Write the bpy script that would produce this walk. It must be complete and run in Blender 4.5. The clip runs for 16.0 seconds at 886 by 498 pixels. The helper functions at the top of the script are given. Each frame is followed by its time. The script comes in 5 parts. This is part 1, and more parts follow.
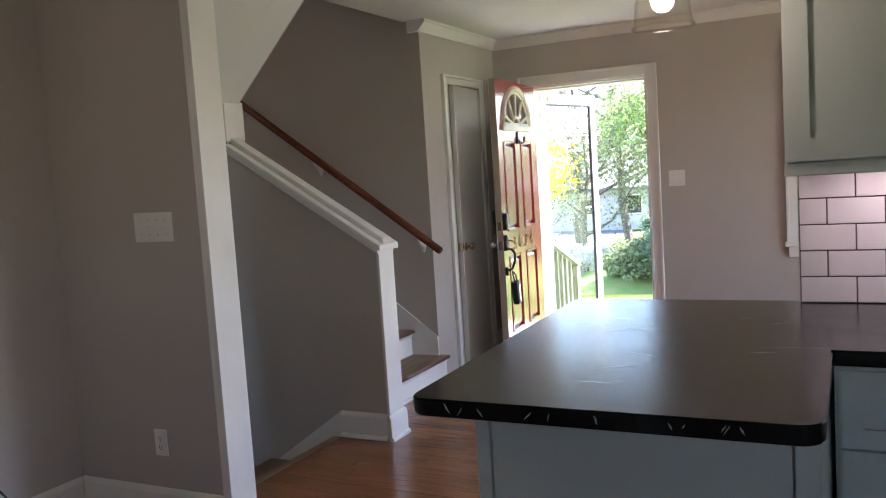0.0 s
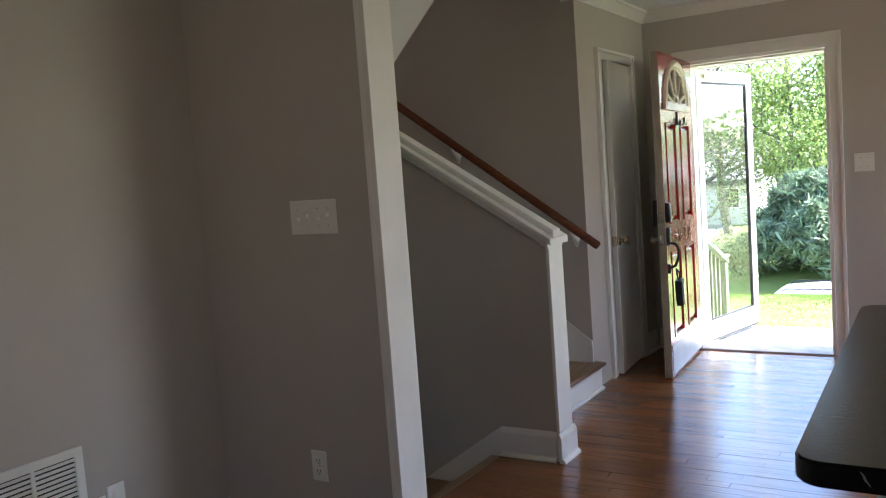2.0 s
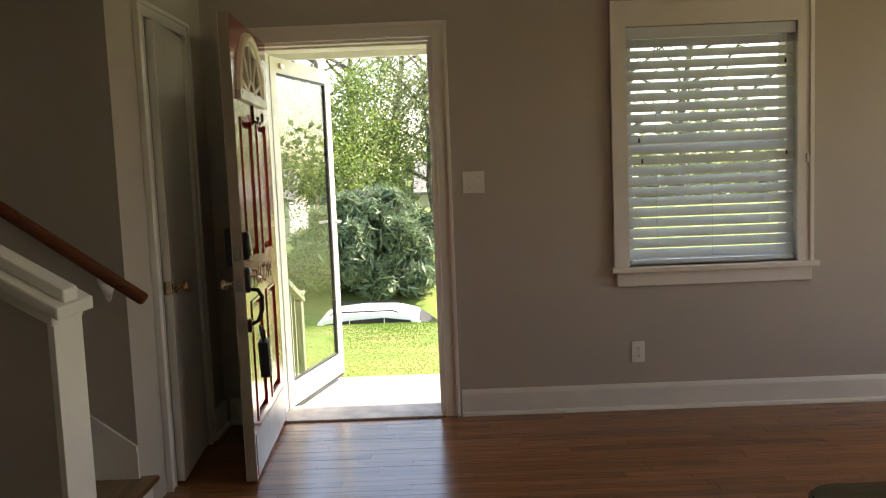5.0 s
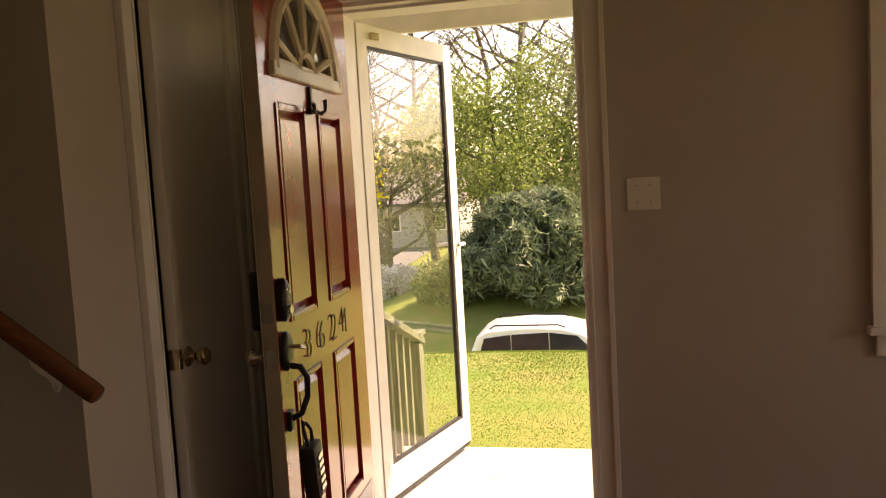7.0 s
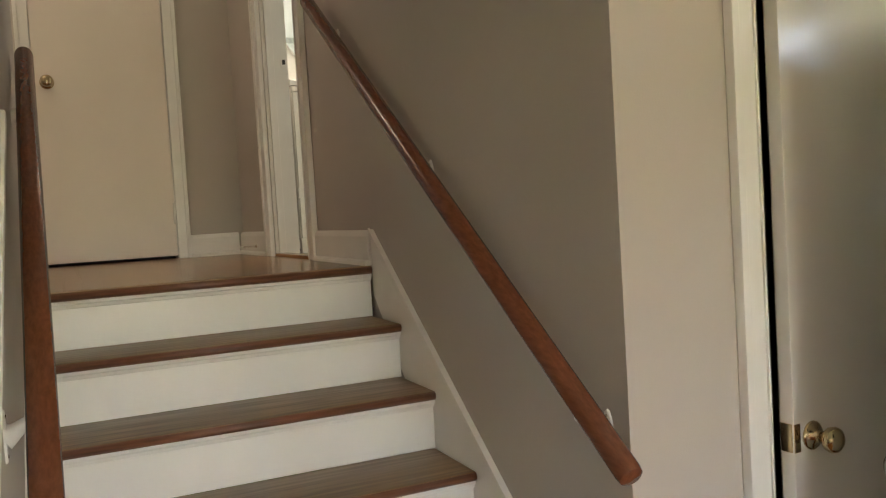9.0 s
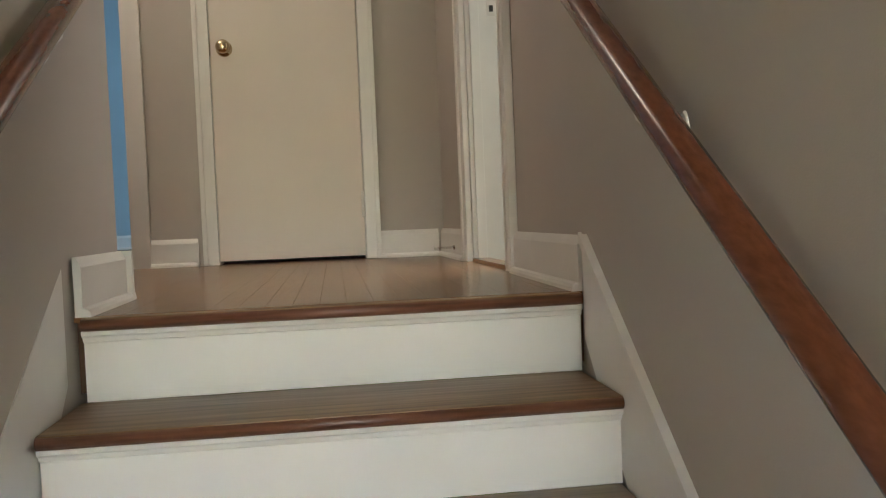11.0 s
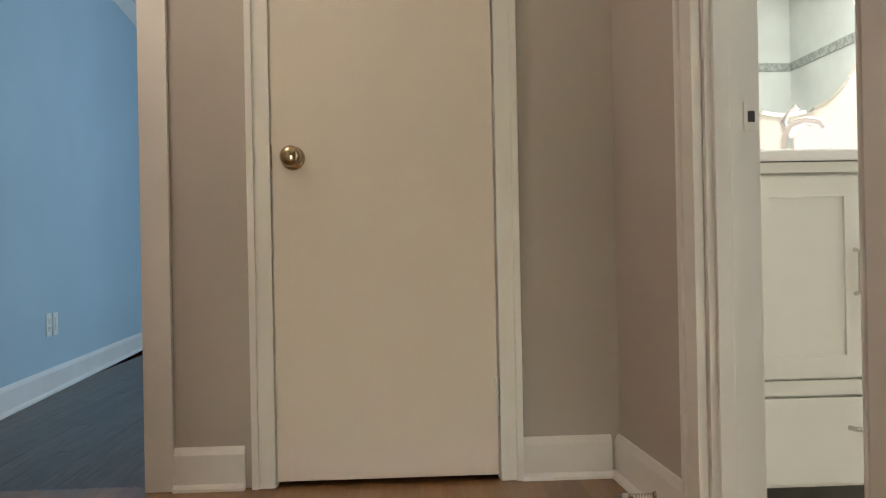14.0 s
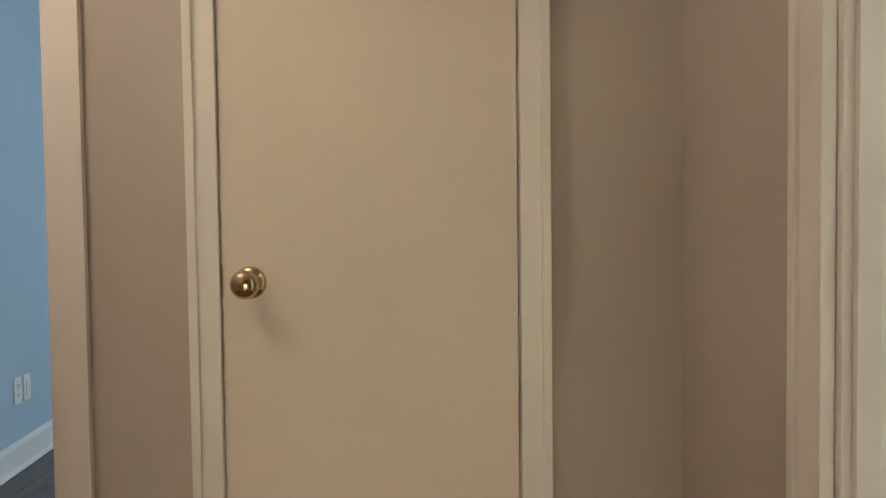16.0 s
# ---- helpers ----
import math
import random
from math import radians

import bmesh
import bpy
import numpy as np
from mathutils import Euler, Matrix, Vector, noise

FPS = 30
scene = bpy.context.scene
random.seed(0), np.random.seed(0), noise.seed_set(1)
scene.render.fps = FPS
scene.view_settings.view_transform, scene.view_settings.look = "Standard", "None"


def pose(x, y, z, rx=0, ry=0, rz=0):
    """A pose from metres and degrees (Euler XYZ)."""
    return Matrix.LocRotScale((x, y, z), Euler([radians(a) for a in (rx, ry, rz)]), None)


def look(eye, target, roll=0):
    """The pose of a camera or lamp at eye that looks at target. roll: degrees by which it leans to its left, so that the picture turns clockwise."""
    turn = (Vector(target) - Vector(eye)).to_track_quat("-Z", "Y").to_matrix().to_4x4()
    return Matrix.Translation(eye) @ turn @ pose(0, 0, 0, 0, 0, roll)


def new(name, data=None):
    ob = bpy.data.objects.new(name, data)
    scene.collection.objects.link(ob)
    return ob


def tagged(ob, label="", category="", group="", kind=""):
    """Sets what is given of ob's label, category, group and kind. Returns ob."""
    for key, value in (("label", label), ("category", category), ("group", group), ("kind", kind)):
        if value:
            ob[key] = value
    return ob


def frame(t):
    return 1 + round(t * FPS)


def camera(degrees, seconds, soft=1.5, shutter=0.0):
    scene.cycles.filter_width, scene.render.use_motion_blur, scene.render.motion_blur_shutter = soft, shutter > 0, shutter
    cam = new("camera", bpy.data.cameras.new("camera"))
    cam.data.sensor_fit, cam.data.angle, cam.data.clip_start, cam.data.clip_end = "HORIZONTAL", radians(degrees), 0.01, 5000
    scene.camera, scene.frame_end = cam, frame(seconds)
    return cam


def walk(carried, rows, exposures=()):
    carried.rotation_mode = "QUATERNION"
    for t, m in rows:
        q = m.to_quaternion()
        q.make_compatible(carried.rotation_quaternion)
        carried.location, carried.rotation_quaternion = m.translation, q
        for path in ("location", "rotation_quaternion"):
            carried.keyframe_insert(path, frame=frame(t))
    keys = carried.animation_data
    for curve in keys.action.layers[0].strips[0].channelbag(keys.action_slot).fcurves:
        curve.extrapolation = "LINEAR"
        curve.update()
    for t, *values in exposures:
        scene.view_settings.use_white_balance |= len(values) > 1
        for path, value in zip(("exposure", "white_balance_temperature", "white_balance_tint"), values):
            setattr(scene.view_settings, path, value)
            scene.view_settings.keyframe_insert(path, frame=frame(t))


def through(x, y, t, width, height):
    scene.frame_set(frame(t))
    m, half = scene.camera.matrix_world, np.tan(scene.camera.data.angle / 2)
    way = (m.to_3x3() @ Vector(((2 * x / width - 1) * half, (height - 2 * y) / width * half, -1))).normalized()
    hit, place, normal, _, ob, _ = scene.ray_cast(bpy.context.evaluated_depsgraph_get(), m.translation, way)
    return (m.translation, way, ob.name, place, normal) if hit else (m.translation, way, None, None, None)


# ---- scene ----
cam = camera(56.4, 16.0, soft=1.15)
EXPOSURE = [
    (0.0, 3.6, 5700, 19), (1.5, 3.5, 5700, 15), (2.5, 2.97, 5950, 16), (3.5, 2.72, 6250, 13), (4.5, 2.5, 6800, 11), (7.0, 1.8, 11000, 32), (8.0, 1.8, 11200, 35),
    (8.5, 2.62, 16500, 44), (9.0, 4.1, 6900, 12), (9.7, 4.35, 6250, 14), (12.0, 4.5, 6050, 9), (14.0, 4.4, 6250, 14), (15.0, 4.35, 6550, 16), (16.0, 4.33, 6700, 17),
]
PATH = [
    (0, (2.57, -6.223, 1.417), (1.678, -4.443, 1.235), -3.7),
    (0.5, (2.51, -6.133, 1.439), (1.391, -4.482, 1.281), -4.6),
    (1, (2.383, -6.06, 1.439), (1.111, -4.524, 1.29), -4.6),
    (1.5, (2.125, -6.02, 1.417), (0.833, -4.501, 1.268), -4.8),
    (2, (1.92, -5.947, 1.387), (0.859, -4.261, 1.209), -4.2),
    (2.5, (1.742, -5.771, 1.396), (0.966, -3.939, 1.192), -3.3),
    (3, (1.574, -5.594, 1.383), (1.076, -3.67, 1.157), -3.1),
    (3.5, (1.422, -5.398, 1.389), (1.195, -3.426, 1.15), -3.0),
    (4, (1.352, -5.091, 1.369), (1.251, -3.105, 1.152), -2.6),
    (4.5, (1.301, -4.783, 1.361), (1.253, -2.794, 1.156), -2.7),
    (4.7, (1.27, -4.646, 1.354), (1.252, -2.656, 1.158), -2.3),
    (6.8, (1.337, -3.156, 1.378), (1.101, -1.18, 1.186), -2.8),
    (7, (1.346, -3.032, 1.377), (0.91, -1.088, 1.2), -3.3),
    (7.5, (1.373, -2.804, 1.386), (0.425, -1.048, 1.247), -3.8),
    (8, (1.336, -2.576, 1.367), (0.113, -1.001, 1.22), -4.1),
    (8.5, (1.312, -2.425, 1.387), (-0.276, -1.216, 1.267), -4.7),
    (9, (1.297, -2.221, 1.4), (-0.518, -1.387, 1.307), -3.4),
    (9.5, (1.147, -2.06, 1.38), (-0.779, -1.527, 1.294), -1.9),
    (9.7, (1.062, -2.018, 1.392), (-0.866, -1.536, 1.304), -1.7),
    (11.8, (-0.139, -1.735, 1.407), (-2.134, -1.588, 1.397), -2.9),
    (12, (-0.25, -1.739, 1.432), (-2.245, -1.6, 1.464), -2.9),
    (12.5, (-0.453, -1.805, 1.595), (-2.451, -1.744, 1.663), -1.7),
    (13, (-0.678, -1.892, 1.712), (-2.676, -1.866, 1.797), -1.5),
    (13.5, (-0.851, -1.958, 1.786), (-2.849, -1.868, 1.824), -1.6),
    (14, (-0.993, -1.933, 1.897), (-2.99, -1.826, 1.901), -1.1),
    (14.5, (-1.148, -1.931, 1.969), (-3.146, -1.85, 1.958), -1.1),
    (15, (-1.283, -1.922, 2.085), (-3.281, -1.851, 2.036), -1.8),
    (15.5, (-1.454, -1.864, 2.18), (-3.452, -1.787, 2.14), -1.2),
    (16, (-1.607, -1.821, 2.313), (-3.605, -1.814, 2.23), -0.7),
]
walk(cam, [(t, look(eye, target, roll)) for t, eye, target, roll in PATH], EXPOSURE)

# ---- light ----
world = bpy.data.worlds.new("sky")
scene.world = world
world.use_nodes = True
wn = world.node_tree.nodes
sky = wn.new("ShaderNodeTexSky")
sky.sky_type = "NISHITA"
sky.sun_disc = False
SUN_ELEV, SUN_AZ = 50.0, 62.0        # azimuth from +y towards +x
sky.sun_elevation, sky.sun_rotation = radians(SUN_ELEV), radians(SUN_AZ)
wn["Background"].inputs["Strength"].default_value = 0.15
world.node_tree.links.new(sky.outputs[0], wn["Background"].inputs["Color"])


def lamp(name, kind, m, energy, colour, size=0.1, angle=0.5):
    d = bpy.data.lights.new(name, kind)
    d.energy, d.color = energy, colour
    if kind == "SUN":
        d.angle = radians(angle)
    elif kind == "AREA":
        d.shape, d.size, d.size_y = "RECTANGLE", size[0], size[1]
    else:
        d.shadow_soft_size = size
    ob = new(name, d)
    ob.matrix_world = m
    return ob


sun_to = Vector((math.sin(radians(SUN_AZ)) * math.cos(radians(SUN_ELEV)), math.cos(radians(SUN_AZ)) * math.cos(radians(SUN_ELEV)), math.sin(radians(SUN_ELEV))))
lamp("sun", "SUN", look(sun_to * 40, (0, 0, 0)), 3.7, (1.0, 0.95, 0.86))
WARM = (1.0, 0.84, 0.66)
WHITE = (1.0, 0.93, 0.84)
# bulbs of the lamps that hang or sit in the rooms
lamp("bulb_light_dining", "POINT", pose(0.56, -5.40, 1.78), 0.16, WARM, 0.03)
lamp("bulb_light_dining_far", "POINT", pose(0.25, -5.30, 1.78), 0.16, WARM, 0.03)
lamp("bulb_light_counter", "POINT", pose(2.135, -4.0, 1.835), 0.26, WARM, 0.03)
lamp("hall_light", "POINT", pose(-2.62, -2.92, 3.45), 0.74, WARM, 0.06)
lamp("bath_light", "AREA", look((-3.0, -0.3, 3.4), (-3.0, -0.3, 0)), 1.45, WHITE, (0.5, 0.5))
# fill light added at the side wall's opening, which is assumed and never in view
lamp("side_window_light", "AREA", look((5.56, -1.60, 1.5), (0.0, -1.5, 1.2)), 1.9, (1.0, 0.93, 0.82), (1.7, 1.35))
# daylight through the bedroom window
lamp("bedroom_window_light", "AREA", look((-5.6, -0.36, 2.7), (-5.6, -3.7, 2.3)), 2.1, (0.66, 0.85, 0.98), (1.4, 1.3))

# ---- materials ----


def mat(name, colour, rough=0.5, metal=0.0, spec=0.5, var=0.06, scale=6.0, bump=0.0, bscale=120.0, coat=0.0, rvar=0.0, colour2=None, stretch=(1, 1, 1), island=0.0, objvar=0.0, transmission=0.0, detail=6.0):
    m = bpy.data.materials.new(name)
    m.use_nodes = True
    n, l = m.node_tree.nodes, m.node_tree.links
    b = n["Principled BSDF"]
    b.inputs["Roughness"].default_value, b.inputs["Metallic"].default_value = rough, metal
    b.inputs["Specular IOR Level"].default_value = spec
    b.inputs["Coat Weight"].default_value = coat
    b.inputs["Coat Roughness"].default_value = 0.12
    b.inputs["Transmission Weight"].default_value = transmission
    co = n.new("ShaderNodeTexCoord")
    mp = n.new("ShaderNodeMapping")
    mp.inputs["Scale"].default_value = stretch
    l.new(co.outputs["Object"], mp.inputs["Vector"])
    t = n.new("ShaderNodeTexNoise")
    t.inputs["Scale"].default_value, t.inputs["Detail"].default_value = scale, detail
    l.new(mp.outputs[0], t.inputs["Vector"])
    r = n.new("ShaderNodeMix")
    r.data_type = "RGBA"
    c2 = colour2 or tuple(max(0.0, c * (1 - 2 * var)) for c in colour)
    c1 = colour if colour2 else tuple(min(1.0, c * (1 + var)) for c in colour)
    r.inputs["A"].default_value, r.inputs["B"].default_value = (*c1, 1), (*c2, 1)
    ramp = n.new("ShaderNodeMapRange")
    ramp.inputs["From Min"].default_value, ramp.inputs["From Max"].default_value = 0.3, 0.7
    l.new(t.outputs["Fac"], ramp.inputs["Value"])
    l.new(ramp.outputs[0], r.inputs["Factor"])
    out = r.outputs["Result"]
    if objvar or island:
        src = n.new("ShaderNodeObjectInfo").outputs["Random"] if objvar else n.new("ShaderNodeNewGeometry").outputs["Random Per Island"]
        h = n.new("ShaderNodeHueSaturation")
        v = n.new("ShaderNodeMapRange")
        amount = objvar or island
        v.inputs["To Min"].default_value, v.inputs["To Max"].default_value = 1 - amount, 1 + amount
        l.new(src, v.inputs["Value"])
        l.new(v.outputs[0], h.inputs["Value"])
        l.new(out, h.inputs["Color"])
        out = h.outputs["Color"]
    l.new(out, b.inputs["Base Color"])
    if rvar:
        q = n.new("ShaderNodeMapRange")
        q.inputs["To Min"].default_value, q.inputs["To Max"].default_value = max(0, rough - rvar), min(1, rough + rvar)
        l.new(t.outputs["Fac"], q.inputs["Value"])
        l.new(q.outputs[0], b.inputs["Roughness"])
    if bump:
        t2 = n.new("ShaderNodeTexNoise")
        t2.inputs["Scale"].default_value, t2.inputs["Detail"].default_value = bscale, 3.0
        l.new(mp.outputs[0], t2.inputs["Vector"])
        bp = n.new("ShaderNodeBump")
        bp.inputs["Strength"].default_value, bp.inputs["Distance"].default_value = bump, 0.004
        l.new(t2.outputs["Fac"], bp.inputs["Height"])
        l.new(bp.outputs[0], b.inputs["Normal"])
    return m


def glow(name, colour, strength):
    m = bpy.data.materials.new(name)
    m.use_nodes = True
    n = m.node_tree.nodes
    b = n["Principled BSDF"]
    b.inputs["Base Color"].default_value = (*colour, 1)
    b.inputs["Emission Color"].default_value = (*colour, 1)
    b.inputs["Emission Strength"].default_value = strength
    return m


def glass_mat(name, tint=(1, 1, 1), rough=0.0, clear=0.9):
    """Thin pane: mostly see-through, with a glossy skin."""
    m = bpy.data.materials.new(name)
    m.use_nodes = True
    n, l = m.node_tree.nodes, m.node_tree.links
    n.remove(n["Principled BSDF"])
    tr, gl, mix = n.new("ShaderNodeBsdfTransparent"), n.new("ShaderNodeBsdfGlossy"), n.new("ShaderNodeMixShader")
    tr.inputs["Color"].default_value = (*tint, 1)
    gl.inputs["Roughness"].default_value = rough
    fr = n.new("ShaderNodeLayerWeight")
    fr.inputs["Blend"].default_value = 0.5
    pw, ma = n.new("ShaderNodeMath"), n.new("ShaderNodeMath")
    pw.operation, pw.inputs[1].default_value = "POWER", 4.0
    ma.operation, ma.inputs[1].default_value, ma.inputs[2].default_value = "MULTIPLY_ADD", 0.6, 0.03
    l.new(fr.outputs["Facing"], pw.inputs[0])
    l.new(pw.outputs[0], ma.inputs[0])
    l.new(ma.outputs[0], mix.inputs["Fac"])
    l.new(tr.outputs[0], mix.inputs[1])
    l.new(gl.outputs[0], mix.inputs[2])
    l.new(mix.outputs[0], n["Material Output"].inputs["Surface"])
    return m


def leaf_mat(name, colour, through, var=0.3, scale=1.0, island=0.4):
    """Thin leaves: part of the light is thrown back, part shines through."""
    m = bpy.data.materials.new(name)
    m.use_nodes = True
    n, l = m.node_tree.nodes, m.node_tree.links
    b = n["Principled BSDF"]
    b.inputs["Roughness"].default_value = 0.55
    co, t = n.new("ShaderNodeTexCoord"), n.new("ShaderNodeTexNoise")
    t.inputs["Scale"].default_value = scale
    l.new(co.outputs["Object"], t.inputs["Vector"])
    r = n.new("ShaderNodeMix")
    r.data_type = "RGBA"
    r.inputs["A"].default_value = (*[min(1.0, c * (1 + var)) for c in colour], 1)
    r.inputs["B"].default_value = (*[c * (1 - var) for c in colour], 1)
    l.new(t.outputs["Fac"], r.inputs["Factor"])
    h, v = n.new("ShaderNodeHueSaturation"), n.new("ShaderNodeMapRange")
    v.inputs["To Min"].default_value, v.inputs["To Max"].default_value = 1 - island, 1 + island
    l.new(n.new("ShaderNodeNewGeometry").outputs["Random Per Island"], v.inputs["Value"])
    l.new(v.outputs[0], h.inputs["Value"])
    l.new(r.outputs["Result"], h.inputs["Color"])
    l.new(h.outputs["Color"], b.inputs["Base Color"])
    tr, mix = n.new("ShaderNodeBsdfTranslucent"), n.new("ShaderNodeMixShader")
    l.new(h.outputs["Color"], tr.inputs["Color"])
    mix.inputs["Fac"].default_value = through
    l.new(b.outputs[0], mix.inputs[1])
    l.new(tr.outputs[0], mix.inputs[2])
    l.new(mix.outputs[0], n["Material Output"].inputs["Surface"])
    return m


M_WALL = mat("wall_paint", (0.49, 0.445, 0.40), 0.75, var=0.03, scale=1.3, bump=0.12, bscale=260)
M_BLUE = mat("blue_paint", (0.41, 0.54, 0.615), 0.7, var=0.03, scale=1.3, bump=0.12, bscale=260)
M_BATHW = mat("bath_paint", (0.78, 0.76, 0.68), 0.6, var=0.03, scale=1.3, bump=0.1, bscale=260)
M_CEIL = mat("ceiling_paint", (0.76, 0.75, 0.72), 0.85, var=0.02, scale=1.5, bump=0.15, bscale=200)
M_TRIM = mat("white_trim_paint", (0.78, 0.76, 0.72), 0.38, var=0.03, scale=4, bump=0.05, bscale=60)
M_DOORW = mat("white_door_paint", (0.82, 0.80, 0.76), 0.20, var=0.02, scale=2, bump=0.06, bscale=45)
M_LINEN = mat("satin_door_paint", (0.73, 0.65, 0.575), 0.5, var=0.02, scale=2, bump=0.06, bscale=45)
M_CAB = mat("cabinet_paint", (0.56, 0.565, 0.50), 0.36, var=0.02, scale=3)
M_VAN = mat("vanity_paint", (0.82, 0.80, 0.72), 0.35, var=0.02, scale=3)
M_OAK = mat("oak_strip", (0.26, 0.105, 0.038), 0.19, var=0.2, scale=5, stretch=(0.9, 30, 30), bump=0.10, bscale=8, objvar=0.2, rvar=0.07)
M_OAKJ = mat("oak_strip_joined", (0.26, 0.105, 0.038), 0.19, var=0.2, scale=5, stretch=(0.9, 30, 30), bump=0.10, bscale=8, island=0.2, rvar=0.07)
M_OAKU = mat("oak_strip_landing", (0.265, 0.135, 0.052), 0.22, var=0.07, scale=5, stretch=(0.8, 14, 14), bump=0.015, bscale=8, objvar=0.10, rvar=0.03)
M_DARKW = mat("dark_floor", (0.12, 0.105, 0.10), 0.42, var=0.2, scale=4, stretch=(2, 30, 30), bump=0.1, bscale=8, island=0.15)
M_TREAD = mat("tread_wood", (0.265, 0.160, 0.075), 0.40, var=0.18, scale=4, stretch=(16, 0.8, 16), bump=0.04, bscale=9, rvar=0.1)
M_RAIL = mat("handrail_wood", (0.155, 0.049, 0.023), 0.24, var=0.12, scale=3, stretch=(1.5, 40, 26), detail=3.0)
M_NOSE = mat("nosing_wood", (0.17, 0.068, 0.036), 0.36, var=0.2, scale=4, stretch=(26, 1.6, 26), rvar=0.08)
M_JOINT = mat("oak_joint", (0.10, 0.048, 0.020), 0.7)
M_GAP = mat("dark_gap", (0.02, 0.015, 0.012), 0.9)
M_STONE = mat("black_stone", (0.010, 0.013, 0.014), 0.21, var=0.4, scale=9, bump=0.08, bscale=170, rvar=0.08)
M_VEIN = mat("stone_vein", (0.33, 0.34, 0.31), 0.35, var=0.2, scale=40)
M_RED = mat("red_gloss_paint", (0.30, 0.022, 0.018), 0.16, var=0.12, scale=2.5, coat=0.6, bump=0.06, bscale=22)
M_FAN = mat("fan_frame_paint", (0.62, 0.55, 0.44), 0.4, var=0.1, scale=9)
M_EDGE = mat("door_edge_paint", (0.36, 0.30, 0.23), 0.45, var=0.08, scale=8)
M_KICK = mat("grey_kick_paint", (0.42, 0.44, 0.46), 0.32, var=0.1, scale=6)
M_BLACK = mat("black_metal", (0.018, 0.018, 0.02), 0.38, metal=0.4, var=0.2, scale=12)
M_BRASS = mat("brass", (0.56, 0.45, 0.29), 0.15, metal=1.0, var=0.06, scale=14)
M_BRONZE = mat("dark_bronze", (0.10, 0.065, 0.04), 0.35, metal=0.8, var=0.15, scale=20)
M_NICKEL = mat("nickel", (0.62, 0.58, 0.52), 0.24, metal=1.0, var=0.06, scale=14)
M_CHROME = mat("chrome", (0.82, 0.83, 0.84), 0.08, metal=1.0, var=0.03)
M_PLATE = mat("white_plastic", (0.80, 0.79, 0.74), 0.32, var=0.02)
M_SLOT = mat("outlet_slot", (0.03, 0.03, 0.03), 0.6)
M_ALU = mat("white_aluminium", (0.80, 0.79, 0.74), 0.36, var=0.05, scale=7)
M_BLIND = mat("blind_slat", (0.66, 0.71, 0.77), 0.45, var=0.03, scale=5)
M_TILE = mat("white_tile", (0.72, 0.64, 0.63), 0.12, var=0.02, scale=10, objvar=0.03)
M_GROUT = mat("dark_grout", (0.10, 0.085, 0.085), 0.9)
M_GLASS = glass_mat("clear_glass")
M_SHADE = glass_mat("jar_glass", (0.99, 0.985, 0.96))
M_MIRROR = mat("mirror_silver", (0.9, 0.93, 0.92), 0.02, metal=1.0, var=0.0)
M_BULB = glow("lit_bulb", (1.0, 0.86, 0.64), 1.6)
M_CONC = mat("porch_concrete", (0.50, 0.48, 0.44), 0.85, var=0.14, scale=5, bump=0.4, bscale=90)
M_ROAD = mat("asphalt", (0.16, 0.16, 0.165), 0.9, var=0.12, scale=3, bump=0.3, bscale=60)
M_SOIL = mat("lawn_soil", (0.095, 0.172, 0.020), 0.95, var=0.35, scale=1.6, colour2=(0.19, 0.19, 0.050), bump=0.2, bscale=30)
M_GRASS = leaf_mat("grass_blades", (0.105, 0.185, 0.022), 0.4, 0.55, 1.6, 0.06)
M_BARK = mat("bark", (0.155, 0.125, 0.10), 0.9, var=0.3, scale=12, bump=0.6, bscale=30)
M_PINE = leaf_mat("evergreen_leaf", (0.14, 0.195, 0.105), 0.3, 0.4, 1.2, 0.6)
M_SPRING = leaf_mat("spring_leaf", (0.21, 0.285, 0.075), 0.5)
M_YELLOW = leaf_mat("yellow_leaf", (0.52, 0.47, 0.02), 0.45, 0.2, 1.0, 0.25)
M_OLIVE = leaf_mat("olive_leaf", (0.19, 0.225, 0.10), 0.5)
M_BLOOM = mat("white_bloom", (0.62, 0.60, 0.58), 0.7, var=0.1, scale=4, island=0.2)
M_RAILW = mat("weathered_wood", (0.17, 0.19, 0.125), 0.8, var=0.25, scale=5, stretch=(12, 12, 1), bump=0.4, bscale=30)
M_CARP = mat("car_white_paint", (0.78, 0.78, 0.79), 0.2, var=0.02, coat=0.6)
M_CARG = mat("car_dark_glass", (0.02, 0.022, 0.025), 0.08, var=0.1)
M_TYRE = mat("tyre_rubber", (0.02, 0.02, 0.02), 0.8)
M_SIDING = mat("house_siding", (0.42, 0.41, 0.39), 0.8, var=0.1, scale=2)
M_SHINGLE = mat("roof_shingle", (0.19, 0.18, 0.175), 0.9, var=0.2, scale=4, bump=0.4, bscale=20)
M_BRICK = mat("house_brick", (0.30, 0.17, 0.125), 0.85, var=0.2, scale=9, bump=0.3, bscale=40)
M_BTILE = mat("bath_floor_tile", (0.62, 0.60, 0.54), 0.4, var=0.08, scale=4, island=0.06)
M_RUBBER = mat("black_rubber", (0.02, 0.02, 0.022), 0.5, var=0.2, scale=20)
M_PORC = mat("porcelain", (0.83, 0.82, 0.78), 0.1, var=0.01)

# ---- builders ----


